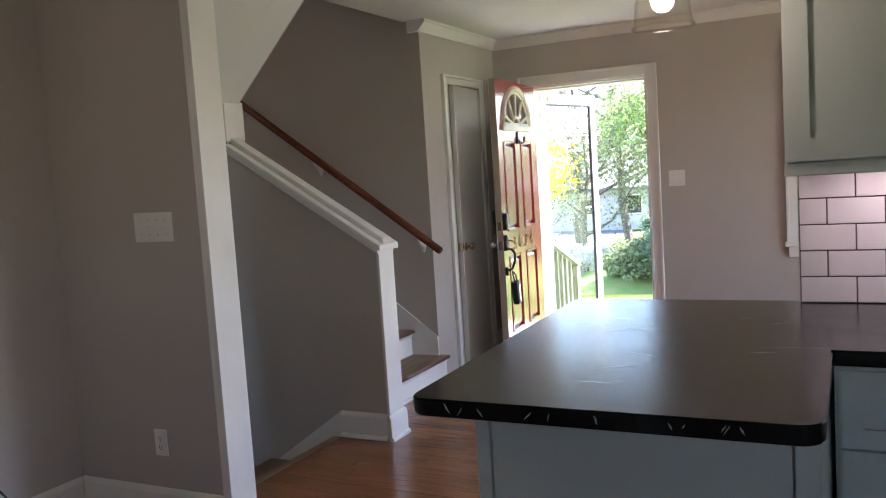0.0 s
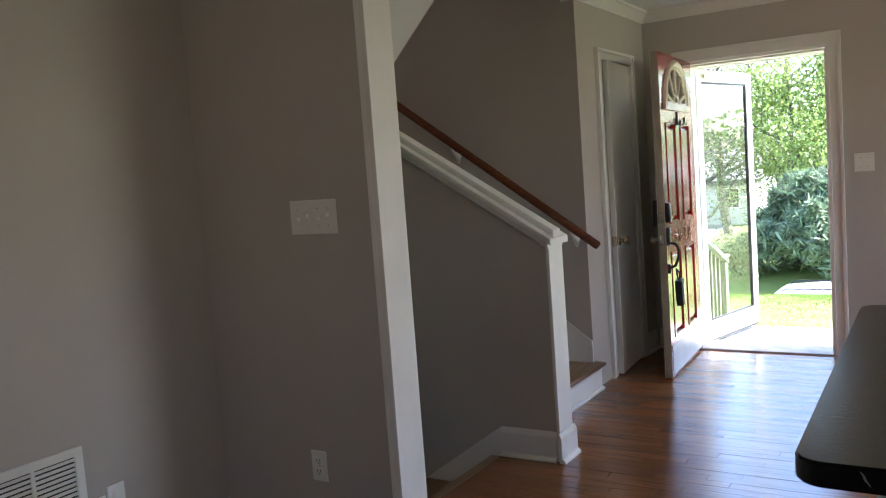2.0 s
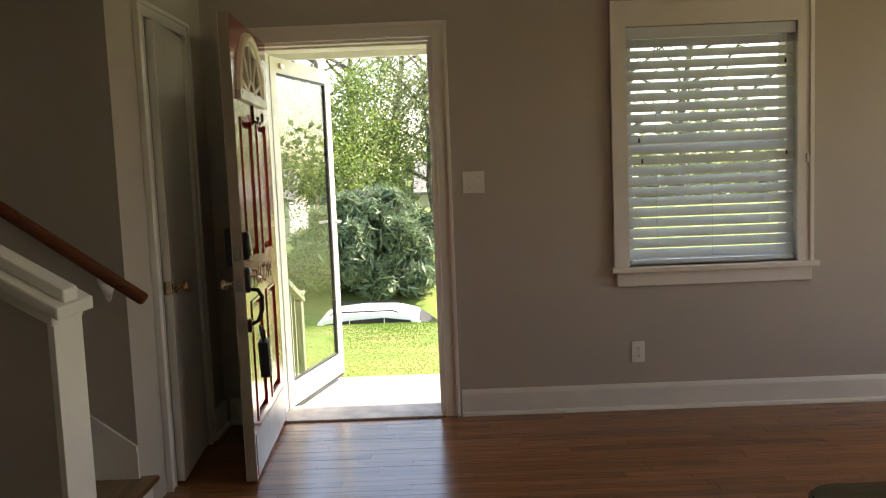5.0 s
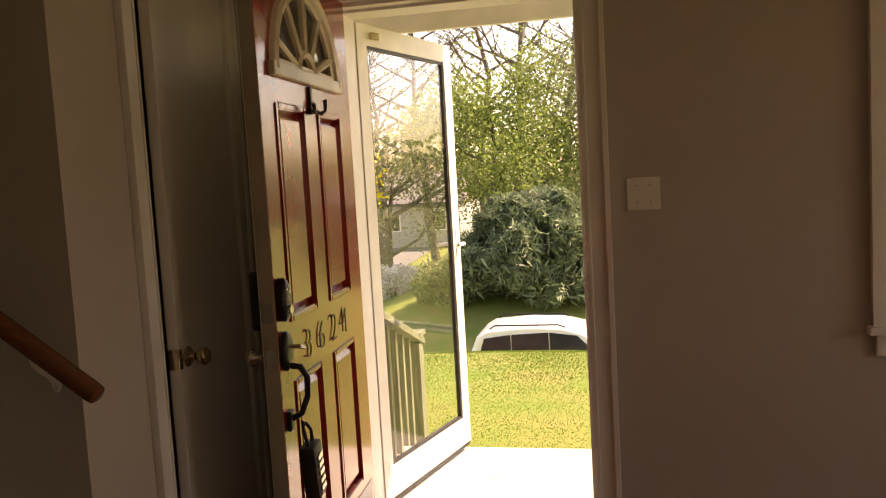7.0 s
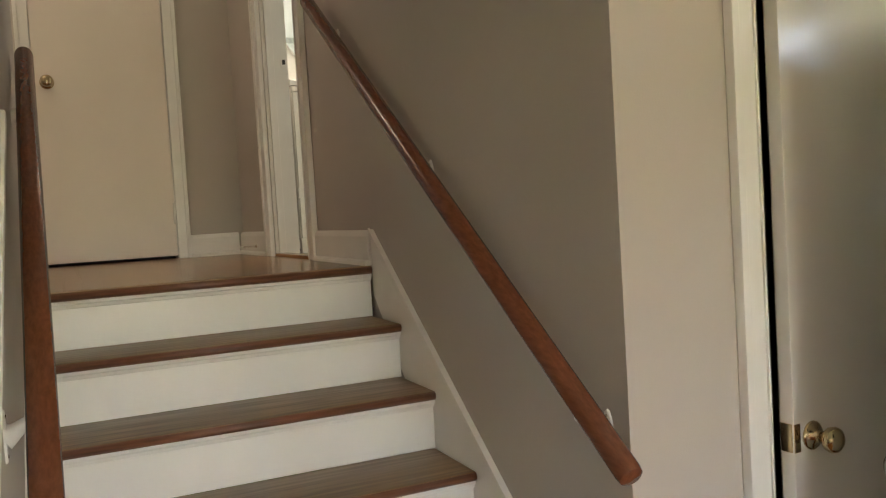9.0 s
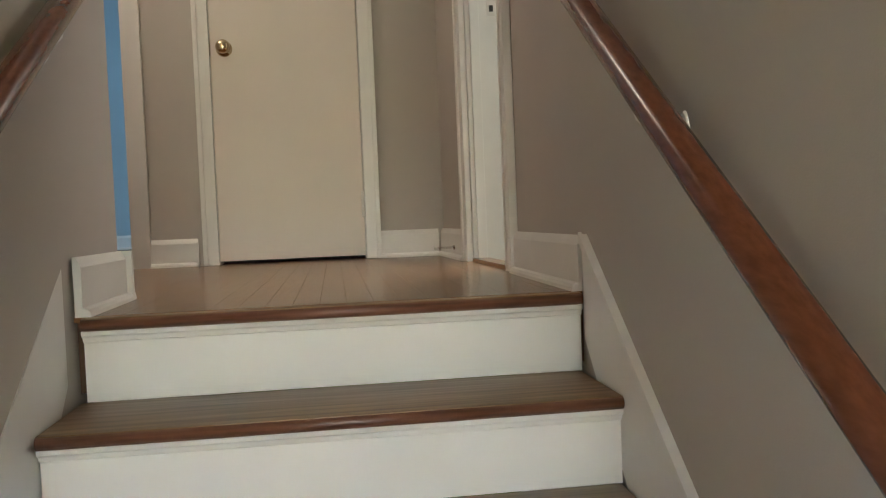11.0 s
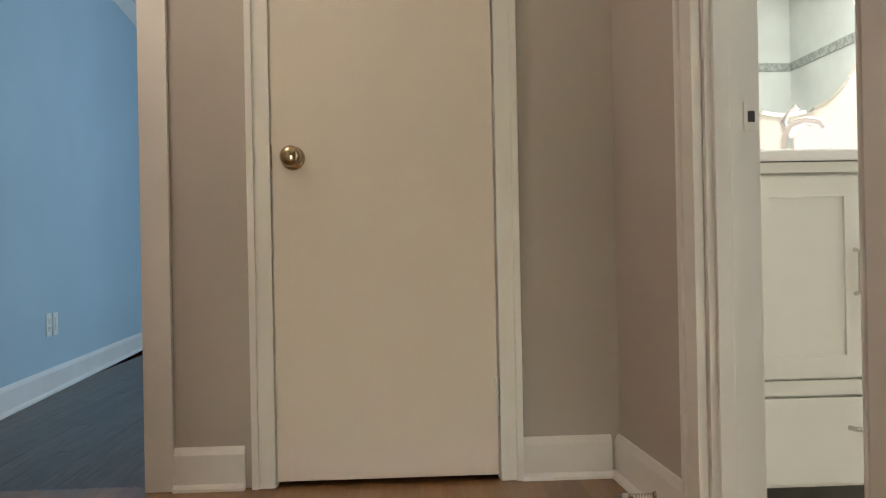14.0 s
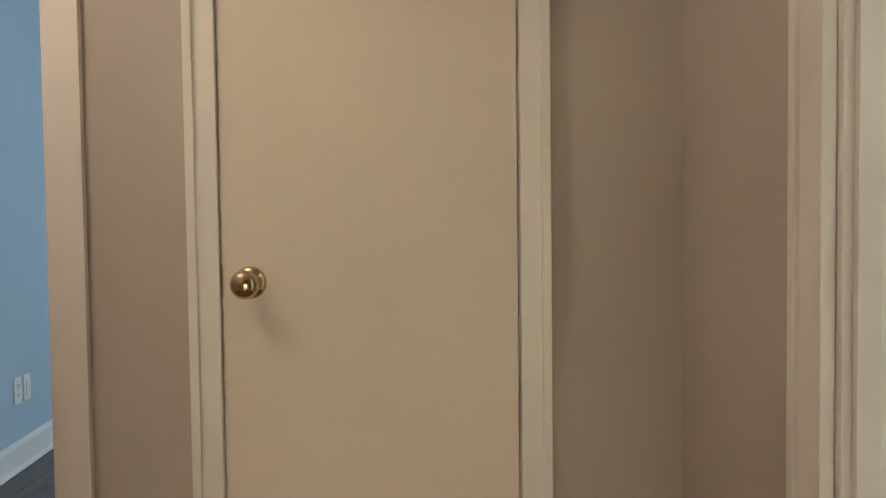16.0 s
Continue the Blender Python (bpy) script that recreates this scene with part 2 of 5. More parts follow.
def add_box(bm, x0, x1, y0, y1, z0, z1):
    v = [bm.verts.new(p) for p in ((x0, y0, z0), (x1, y0, z0), (x1, y1, z0), (x0, y1, z0), (x0, y0, z1), (x1, y0, z1), (x1, y1, z1), (x0, y1, z1))]
    for f in ((0, 3, 2, 1), (4, 5, 6, 7), (0, 1, 5, 4), (1, 2, 6, 5), (2, 3, 7, 6), (3, 0, 4, 7)):
        bm.faces.new([v[i] for i in f])
    return bm


def box(*a, bevel=0.0):
    bm = add_box(bmesh.new(), *a)
    if bevel:
        bmesh.ops.bevel(bm, geom=list(bm.edges), offset=bevel, segments=2, affect="EDGES", profile=0.6)
    return bm


def boxes(*rows):
    bm = bmesh.new()
    for r in rows:
        add_box(bm, *r)
    return bm


def add_prism(bm, poly, axis, a0, a1):
    """Extrudes a 2D outline along an axis; the outline's two numbers are the other two axes in x, y, z order."""
    def at(p, a):
        return {"x": (a, p[0], p[1]), "y": (p[0], a, p[1]), "z": (p[0], p[1], a)}[axis]
    lo, hi = [bm.verts.new(at(p, a0)) for p in poly], [bm.verts.new(at(p, a1)) for p in poly]
    k = len(poly)
    bm.faces.new(lo)
    bm.faces.new(hi[::-1])
    for i in range(k):
        bm.faces.new((lo[i], hi[i], hi[(i + 1) % k], lo[(i + 1) % k]))
    bmesh.ops.recalc_face_normals(bm, faces=bm.faces)
    return bm


def prism(poly, axis, a0, a1, bevel=0.0):
    bm = add_prism(bmesh.new(), poly, axis, a0, a1)
    if bevel:
        bmesh.ops.bevel(bm, geom=list(bm.edges), offset=bevel, segments=2, affect="EDGES", profile=0.6)
    return bm


def add_tube(bm, pts, radii, n=10):
    pts = [Vector(p) for p in pts]
    if not isinstance(radii, (list, tuple)):
        radii = [radii] * len(pts)
    rings, ref = [], None
    for i, p in enumerate(pts):
        d = (pts[min(i + 1, len(pts) - 1)] - pts[max(i - 1, 0)]).normalized()
        if ref is None:
            ref = d.cross(Vector((0, 0, 1))) if abs(d.z) < 0.95 else d.cross(Vector((1, 0, 0)))
        s = (ref - d * ref.dot(d)).normalized()
        ref, u = s, d.cross(s)
        rings.append([bm.verts.new(p + (s * math.cos(2 * math.pi * k / n) + u * math.sin(2 * math.pi * k / n)) * radii[i]) for k in range(n)])
    for a, b in zip(rings, rings[1:]):
        for k in range(n):
            bm.faces.new((a[k], a[(k + 1) % n], b[(k + 1) % n], b[k]))
    bm.faces.new(rings[0][::-1])
    bm.faces.new(rings[-1])
    return bm


def tube(pts, radii, n=10):
    return add_tube(bmesh.new(), pts, radii, n)


def add_lathe(bm, profile, m=None, n=20):
    m = m or Matrix()
    rings = [[bm.verts.new(m @ Vector((r * math.cos(2 * math.pi * k / n), r * math.sin(2 * math.pi * k / n), z))) for k in range(n)] for r, z in profile]
    for a, b in zip(rings, rings[1:]):
        for k in range(n):
            bm.faces.new((a[k], a[(k + 1) % n], b[(k + 1) % n], b[k]))
    return bm


def lathe(profile, m=None, n=20):
    return add_lathe(bmesh.new(), profile, m, n)


def part(name, bm, material, parent=None, label="", smooth=False, m=None):
    me = bpy.data.meshes.new(name)
    if m is not None:
        bm.transform(m)
    bm.to_mesh(me)
    bm.free()
    me.materials.append(material)
    if smooth:
        for p in me.polygons:
            p.use_smooth = True
    ob = new(name, me)
    if parent is not None:
        ob.parent = parent
    return tagged(ob, label)


def soften(ob, angle=40):
    """Smooth shading that keeps the sharp edges."""
    ob.data.set_sharp_from_angle(angle=radians(angle))
    for p in ob.data.polygons:
        p.use_smooth = True
    return ob


def struct(name, bm, material, label, category):
    return tagged(part(name, bm, material), label, category, kind="structure")


def thing(name, label, category, m=None, group=""):
    ob = new(name)
    ob.empty_display_size = 0.05
    if m is not None:
        ob.matrix_world = m
    return tagged(ob, label, category, group)

# ---- setting ----
H, L, UP = 2.44, 1.225, 3.65          # room ceiling, landing, upper ceiling
RISE, GOING, NOSE = 0.175, 0.2405, 0.055
STAIR_Y0, STAIR_Y1 = -2.335, -1.262
FD0, FD1, FDH = 0.285, 1.218, 2.050   # front door opening
WX0, WX1, WZ0, WZ1 = 2.228, 3.132, 0.785, 2.05

struct("wall_front", boxes((-1.3, FD0, 0, 0.2, -0.3, 2.7), (FD0, FD1, 0, 0.2, FDH, 2.7), (FD1, WX0, 0, 0.2, -0.3, 2.7), (WX0, WX1, 0, 0.2, -0.3, WZ0),
                           (WX0, WX1, 0, 0.2, WZ1, 2.7), (WX1, 5.7, 0, 0.2, -0.3, 2.7), (FD0, FD1, 0, 0.2, -0.3, -0.035)), M_WALL, "greige painted front wall with door and window", "wall")
VX = -0.626                           # dining wall with the vent
CD0, CD1 = -0.905, -0.342
struct("wall_closet", boxes((-0.12, 0, -1.13, CD0, 0, 2.7), (-0.12, 0, CD0, CD1, 2.045, 2.7), (-0.12, 0, CD1, 0, 0, 2.7)), M_WALL, "greige wall holding the narrow closet door", "wall")
struct("closet_back", boxes((-0.9, -0.82, -1.13, 0, 0, 2.7), (-0.82, -0.12, -1.13, 0, 2.5, 2.6), (-0.82, -0.12, -1.13, 0, -0.1, -0.004)), M_WALL, "dim closet interior wall", "wall")
struct("wall_stair", boxes((-2.14, 0, -1.25, -1.13, 0, UP), (-3.40, -2.755, -1.25, -1.13, L, UP), (-2.755, -2.14, -1.25, -1.13, L + 2.04, UP)), M_WALL, "greige wall beside the stairs with bathroom doorway", "wall")
struct("wall_knee", prism([(0.297, -0.02), (0.297, 1.050), (-0.65, 1.635), (-0.65, -1.3), (0.0, -1.3), (0.0, -0.02)], "y", -2.475, -2.335), M_WALL, "greige sloping knee wall beside the stairs", "wall")
well = struct("wall_well", prism([(-1.765, -1.3), (-0.65, -1.3), (-0.65, 1.905), (-0.115, H), (-0.115, UP), (-1.765, UP)], "y", -2.475, -2.335), M_WALL, "greige wall between the two flights", "wall")
for v in well.data.vertices:           # the face runs slightly askew
    if v.co.y > -2.4 and v.co.x < -1.0:
        v.co.y = -2.319
struct("ceiling_slope", prism([(-0.108, H - 0.006), (-0.125, H + 0.02), (-0.654, 1.90), (-1.5, 1.05), (-1.5, 1.03)], "y", -3.57, -2.36), M_CEIL, "white sloped ceiling over the lower stairs", "ceiling")
struct("wall_dining", boxes((-0.75, 0.242, -3.68, -3.57, -1.3, H)), M_WALL, "greige dining wall with switches", "wall")
struct("wall_vent", boxes((-0.75, VX, -8.3, -3.68, 0, H)), M_WALL, "greige dining wall with return vent", "wall")
# opening is out of view, cut only to let skylight into the room
struct("wall_back", boxes((-0.92, 4.1, -8.42, -8.3, 0, H), (5.1, 5.7, -8.42, -8.3, 0, H), (4.1, 5.1, -8.42, -8.3, 0, 0.95), (4.1, 5.1, -8.42, -8.3, 2.05, H)), M_WALL, "greige back wall with an unseen opening added for light", "wall")
# side opening is assumed too, made for daylight and the added fill
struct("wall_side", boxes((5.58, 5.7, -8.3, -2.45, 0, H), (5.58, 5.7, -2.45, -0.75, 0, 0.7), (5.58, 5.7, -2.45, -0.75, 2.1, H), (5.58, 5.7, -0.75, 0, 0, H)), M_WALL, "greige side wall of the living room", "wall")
struct("wall_kitchen", boxes((2.415, 5.58, -3.47, -3.35, 0, H)), M_WALL, "greige kitchen partition wall", "wall")
struct("ceiling", boxes((-0.115, 5.7, -8.42, 0, H, H + 0.12), (-0.92, -0.115, -8.42, -3.57, H, H + 0.12)), M_CEIL, "white painted plaster ceiling", "ceiling")
struct("wall_over", boxes((-0.115, 0.0, -2.475, -1.25, H + 0.12, UP)), M_WALL, "greige wall over the stair opening", "wall")
struct("ceiling_upper", boxes((-8.0, 0.0, -4.2, 1.0, UP, UP + 0.1)), M_CEIL, "white ceiling of the upper hall", "ceiling")
UD0, UD1 = -2.297, -1.648
struct("wall_hall_end", boxes((-3.52, -3.40, -2.63, UD0, L, UP), (-3.52, -3.40, UD0, UD1, L + 2.035, UP), (-3.52, -3.40, UD1, -1.13, L, UP), (-3.52, -3.40, -3.43, -2.63, L + 2.04, UP), (-3.52, -3.40, -3.9, -3.43, L, UP)), M_WALL, "greige wall at the end of the hall", "wall")
struct("wall_hall_left", boxes((-1.765, -1.65, -3.62, -2.475, 0.9, UP), (-3.40, -1.765, -3.72, -3.60, L, UP)), M_WALL, "greige wall of the upper hall", "wall")
struct("linen_back", boxes((-4.12, -4.06, -2.4, -1.5, L, UP), (-4.06, -3.52, -2.42, -2.36, L, UP), (-4.06, -3.52, -1.56, -1.50, L, UP)), M_WALL, "dim linen closet interior wall", "wall")
struct("wall_bedroom", boxes((-7.15, -3.52, -3.82, -3.70, L, UP), (-7.27, -7.15, -3.82, -0.2, L, UP), (-7.15, -6.4, -0.3, -0.18, L, UP), (-6.4, -4.8, -0.3, -0.18, L, L + 0.8), (-6.4, -4.8, -0.3, -0.18, L + 2.1, UP), (-4.8, -4.0, -0.3, -0.18, L, UP), (-4.06, -4.0, -1.5, -0.3, L, UP)), M_BLUE, "light blue painted bedroom wall", "wall")
struct("wall_bath", boxes((-3.62, -3.50, -1.13, 0.34, L, UP), (-3.50, -1.6, 0.22, 0.34, L, UP), (-1.6, -1.48, -1.13, 0.34, L, UP)), M_BATHW, "cream painted bathroom wall", "wall")
struct("floor_upper_base", boxes((-3.42, -1.43, -3.6, -1.25, L - 0.16, L - 0.0005)), M_JOINT, "dark joints under the landing boards", "floor")
struct("floor_bath", boxes((-3.5, -1.6, -1.25, 0.22, L - 0.1, L - 0.012)), M_BTILE, "pale bathroom floor", "floor")
struct("floor_base", boxes((0.0, 5.58, -8.3, 0.0, -0.12, -0.004), (-0.8, 0.0, -8.3, -3.68, -0.12, -0.004)), M_GAP, "dark joints under the floor boards", "floor")
struct("floor_lower", boxes((-4.0, -0.9, -3.57, -2.53, -1.35, -1.225)), M_DARKW, "dark floor at the foot of the lower stairs", "floor")
struct("wall_lower", boxes((-4.1, -4.0, -3.57, -2.53, -1.3, 1.1), (-4.0, -1.765, -2.475, -2.36, -1.3, 1.06), (-4.0, -1.5, -3.57, -2.475, 0.97, 1.03), (-4.0, -0.92, -3.68, -3.57, -1.3, 1.2)), M_WALL, "greige wall at the foot of the lower stairs", "wall")


def run_profile(name, outline, axis, a0, a1, face, sign, z0, material, label, category):
    """A moulding of that outline (out from the wall, up) along a wall."""
    return struct(name, prism([(face + sign * p, z0 + q) for p, q in outline], axis, a0, a1), material, label, category)


BASE = [(0.0, 0.0), (0.032, 0.0), (0.031, 0.010), (0.026, 0.018), (0.016, 0.022), (0.016, 0.118), (0.012, 0.130), (0.006, 0.142), (0.0, 0.142)]
CROWN = [(0.0, 0.0), (0.0, -0.078), (0.010, -0.078), (0.014, -0.068), (0.052, -0.020), (0.062, -0.016), (0.062, 0.0)]


def baseboard(axis, a0, a1, face, sign, z0=0.0):
    outline = [(p, q * (0.86 if z0 else 1.0)) for p, q in BASE]
    return run_profile("baseboard", outline, axis, a0, a1, face, sign, z0, M_TRIM, "white painted baseboard with shoe moulding", "baseboard")


baseboard("x", FD1 + 0.085, WX1 + 2.4, 0, -1)
baseboard("x", 0.03, FD0 - 0.085, 0, -1)
baseboard("y", CD1 + 0.075, -0.03, 0, 1)
baseboard("x", VX, 0.242, -3.68, -1)
baseboard("y", -8.3, -5.28, VX, 1)
baseboard("y", -4.30, -3.697, VX, 1)
baseboard("x", 0.0, 0.297, -2.475, -1)
baseboard("y", -2.507, -2.32, 0.313, 1)
baseboard("x", -2.05, -1.40, -1.25, -1, L)
baseboard("x", -1.765, -1.40, -2.317, 1, L)
baseboard("y", -3.6, -2.287, -1.765, -1, L)
baseboard("y", -2.585, UD0 - 0.088, -3.40, 1, L)
baseboard("y", UD1 + 0.062, -1.32, -3.40, 1, L)
baseboard("x", -3.40, -2.85, -1.25, -1, L)
baseboard("x", -7.15, -3.54, -3.70, 1, L)
baseboard("y", -3.67, -0.3, -7.15, 1, L)
for a in (("x", 0.0, 5.58, 0, -1), ("y", -1.25, 0.0, 0, 1)):
    run_profile("crown_moulding", CROWN, *a, H, M_TRIM, "white painted crown moulding", "moulding")
for a in (("x", -7.15, -3.52, -3.70, 1), ("y", -3.64, -0.3, -7.15, 1)):
    run_profile("crown_moulding", CROWN, *a, UP, M_TRIM, "white crown moulding of the bedroom", "moulding")
struct("crown_return", prism([(-0.075, H - 0.078), (0.004, H - 0.078), (0.062, H - 0.016), (0.062, H), (-0.075, H)], "y", -1.275, -1.25), M_TRIM, "white crown moulding end", "moulding")


def pieces(name, rows, material, label, category):
    """Trim made of separate boards."""
    root = tagged(new(name), label, category, kind="structure")
    for r in rows:
        part("board", box(*r, bevel=0.0015), material, root)
    return root


def casing(name, axis, face, sign, a0, a1, z0, z1, w=0.07, t=0.018, bead=True):
    """Boards round an opening, with a thin back band; axis is the wall's run."""
    root = tagged(new(name), "white painted wooden casing", "trim", kind="structure")
    runs = []
    for lo, hi, zz0, zz1 in ((a0 - w, a0, z0, z1 + w), (a1, a1 + w, z0, z1 + w), (a0, a1, z1, z1 + w)):
        d = sorted((face, face + sign * t))
        runs.append(("board", ((lo, hi, *d) if axis == "x" else (*d, lo, hi)), zz0, zz1))
    band = 0.016
    for lo, hi, zz0, zz1 in ((a0 - w - 0.004, a0 - w + band, z0, z1 + w + 0.004), (a1 + w - band, a1 + w + 0.004, z0, z1 + w + 0.004), (a0 - w + band, a1 + w - band, z1 + w - band, z1 + w + 0.004)):
        d = sorted((face + sign * 0.001, face + sign * (t + 0.009)))
        runs.append(("back_band", ((lo, hi, *d) if axis == "x" else (*d, lo, hi)), zz0, zz1))
    for lo, hi, zz0, zz1 in ((a0 - 0.002, a0 + 0.006, z0, z1), (a1 - 0.006, a1 + 0.002, z0, z1), (a0, a1, z1 - 0.006, z1 + 0.002)) if bead else ():
        d = sorted((face + sign * 0.001, face + sign * (t + 0.005)))
        runs.append(("bead", ((lo, hi, *d) if axis == "x" else (*d, lo, hi)), zz0, zz1))
    for kind, plan, zz0, zz1 in runs:
        part(kind, box(*plan, zz0, zz1, bevel=0.0028), M_TRIM, root)
    return root


casing("door_casing_front", "x", 0, -1, FD0, FD1, 0, FDH)
casing("door_casing_closet", "y", 0, 1, CD0, CD1, 0.0, 2.045, w=0.060)
casing("door_casing_linen", "y", -3.40, 1, UD0, UD1, L, L + 2.035, w=0.062, bead=False)
casing("door_casing_bath", "x", -1.25, -1, -2.755, -2.14, L, L + 2.04, w=0.085)
pieces("door_casing_bedroom", ((-3.402, -3.382, -2.665, -2.585, L, L + 2.12), (-3.54, -3.402, -2.652, -2.63, L, L + 2.04), (-3.402, -3.382, -3.5, -3.43, L, L + 2.12), (-3.402, -3.382, -3.43, -2.665, L + 2.04, L + 2.12)), M_TRIM, "white casing of the bedroom doorway", "trim")
pieces("door_jamb_front", ((FD0 - 0.002, FD0 + 0.022, 0.002, 0.2, -0.035, FDH), (FD1 - 0.022, FD1 + 0.002, 0.002, 0.2, -0.035, FDH), (FD0 + 0.022, FD1 - 0.022, 0.002, 0.2, FDH - 0.022, FDH + 0.002),
                                (FD1 - 0.034, FD1 - 0.022, 0.06, 0.2, 0, FDH - 0.022), (FD0 + 0.022, FD1 - 0.034, 0.06, 0.2, FDH - 0.034, FDH - 0.022)), M_TRIM, "white front door jamb and stop", "trim")
struct("door_sill_front", box(FD0 + 0.022, FD1 - 0.022, -0.03, 0.26, -0.034, 0.012, bevel=0.006), mat("worn_sill", (0.40, 0.36, 0.32), 0.5, var=0.2, scale=8), "worn metal door sill", "sill")
pieces("door_jamb_bath", ((-2.757, -2.735, -1.25, -1.13, L, L + 2.04), (-2.16, -2.138, -1.25, -1.13, L, L + 2.04), (-2.735, -2.722, -1.235, -1.20, L, L + 2.02), (-2.735, -2.16, -1.25, -1.13, L + 2.02, L + 2.042)), M_TRIM, "white bathroom door jamb", "trim")
struct("door_sill_bath", box(-2.735, -2.16, -1.256, -1.19, L - 0.004, L + 0.014, bevel=0.006), M_OAKU, "brown wooden bathroom threshold", "sill")
pieces("door_jamb_linen", ((-3.52, -3.402, UD0 - 0.002, UD0 + 0.003, L, L + 2.03), (-3.52, -3.402, UD1 - 0.003, UD1 + 0.002, L, L + 2.03)), M_TRIM, "white linen closet jamb", "trim")
pieces("wall_end_cap", ((0.244, 0.268, -3.704, -3.551, -0.1, H), (0.226, 0.244, -3.704, -3.682, 0, H), (0.226, 0.244, -3.568, -3.551, 0, H)), M_TRIM, "white trimmed end of the dining wall", "trim")
pieces("post_trim", ((0.297, 0.313, -2.483, -2.330, 0, 1.036), (-0.700, -0.640, -2.487, -2.325, 1.68, 1.905)), M_TRIM, "white boards on the knee wall end", "trim")


def cap_run(x0, x1, lift, thick):
    """A board that follows the slope of the knee wall's top."""
    z0, z1 = (1.036 - 0.618 * (x - 0.314) + lift for x in (x0, x1))
    return [(x0, z0), (x0, z0 + thick), (x1, z1 + thick), (x1, z1)]


cap = struct("knee_wall_cap", prism(cap_run(0.336, -0.64, 0.006, 0.032), "y", -2.506, -2.306, bevel=0.006), M_TRIM, "white stepped sloping cap on the knee wall", "trim")
part("ridge", prism(cap_run(0.330, -0.64, 0.037, 0.034), "y", -2.456, -2.376, bevel=0.006), M_TRIM, cap)
part("moulding", prism(cap_run(0.313, -0.64, -0.024, 0.031), "y", -2.491, -2.475, bevel=0.005), M_TRIM, cap)
part("moulding", prism(cap_run(0.313, -0.64, -0.024, 0.031), "y", -2.335, -2.320, bevel=0.005), M_TRIM, cap)
# stair skirts: along the far wall, along the knee wall, and down the lower flight


def nose_x(k):
    """The front of the k-th nosing, k = 1 at the bottom, 7 at the landing."""
    return 0.062 - GOING * (k - 1)


sk = [(nose_x(7) - 0.0, L + 0.125), (nose_x(7) - 0.0, L - 0.1), (-0.3, 0.0), (0.0, 0.0), (0.0, 0.306)]
struct("stair_skirt_far", prism(sk, "y", -1.262, -1.25), M_TRIM, "white stair skirt board", "trim")
struct("stair_skirt_bead", prism([(nose_x(7), L + 0.130), (nose_x(7), L + 0.108), (0.0, 0.286), (0.0, 0.310)], "y", -1.27, -1.262), M_TRIM, "white bead on the stair skirt", "trim")
struct("stair_skirt_near", prism([(x + (0.3 if x > -0.1 and z < 0.01 else 0.0), z) for x, z in sk], "y", -2.335, -2.323), M_TRIM, "white stair skirt board", "trim")
struct("lower_skirt", prism([(0.0, 0.142), (0.0, -0.12), (-1.75, -1.35), (-1.75, -1.07)], "y", -2.487, -2.475), M_TRIM, "white skirt board of the lower stairs", "trim")

# floors board by board: strips along x, the ones near the walk as parts
BW = 0.0572


def board_mesh(length, gap):
    bm = box(0, length, 0, BW - gap, -0.012, 0)
    me = bpy.data.meshes.new("board")
    bm.to_mesh(me)
    bm.free()
    return me


def lay_boards(parent, x0, x1, y0, y1, z, material, lengths, rng, near, gap=0.0016, uneven=0.0005):
    """Rows of boards; returns the rest of them as quads when they are not near."""
    cache, verts, faces = {}, [], []
    rows = int(round((y1 - y0) / BW))
    for r in range(rows):
        y, x = y0 + r * BW, x0 - rng.uniform(0, 0.6)
        while x < x1:
            ln = rng.choice(lengths)
            a, b = max(x, x0), min(x + ln - 1.2 * gap, x1)
            x += ln
            if b - a < 0.02:
                continue
            if near(0.5 * (a + b), y):
                key = round(b - a, 4)
                if key not in cache:
                    cache[key] = board_mesh(key, gap)
                    cache[key].materials.append(material[0])
                ob = new("board", cache[key])
                ob.location = (a, y, z + rng.uniform(-uneven, uneven))
                ob.parent = parent
            else:
                i, w = len(verts), BW - 0.0012
                zz = z + rng.uniform(-0.0004, 0.0004)
                verts += [(a, y, zz), (b, y, zz), (b, y + w, zz), (a, y + w, zz), (a, y, zz - 0.012), (b, y, zz - 0.012), (b, y + w, zz - 0.012), (a, y + w, zz - 0.012)]
                faces += [(i, i + 1, i + 2, i + 3), (i, i + 4, i + 5, i + 1), (i + 2, i + 6, i + 7, i + 3), (i + 1, i + 5, i + 6, i + 2), (i, i + 3, i + 7, i + 4)]
    if verts:
        me = bpy.data.meshes.new("boards_rest")
        me.from_pydata(verts, [], faces)
        me.materials.append(material[1])
        ob = new("boards_rest", me)
        ob.parent = parent
        tagged(ob, kind="stuff")


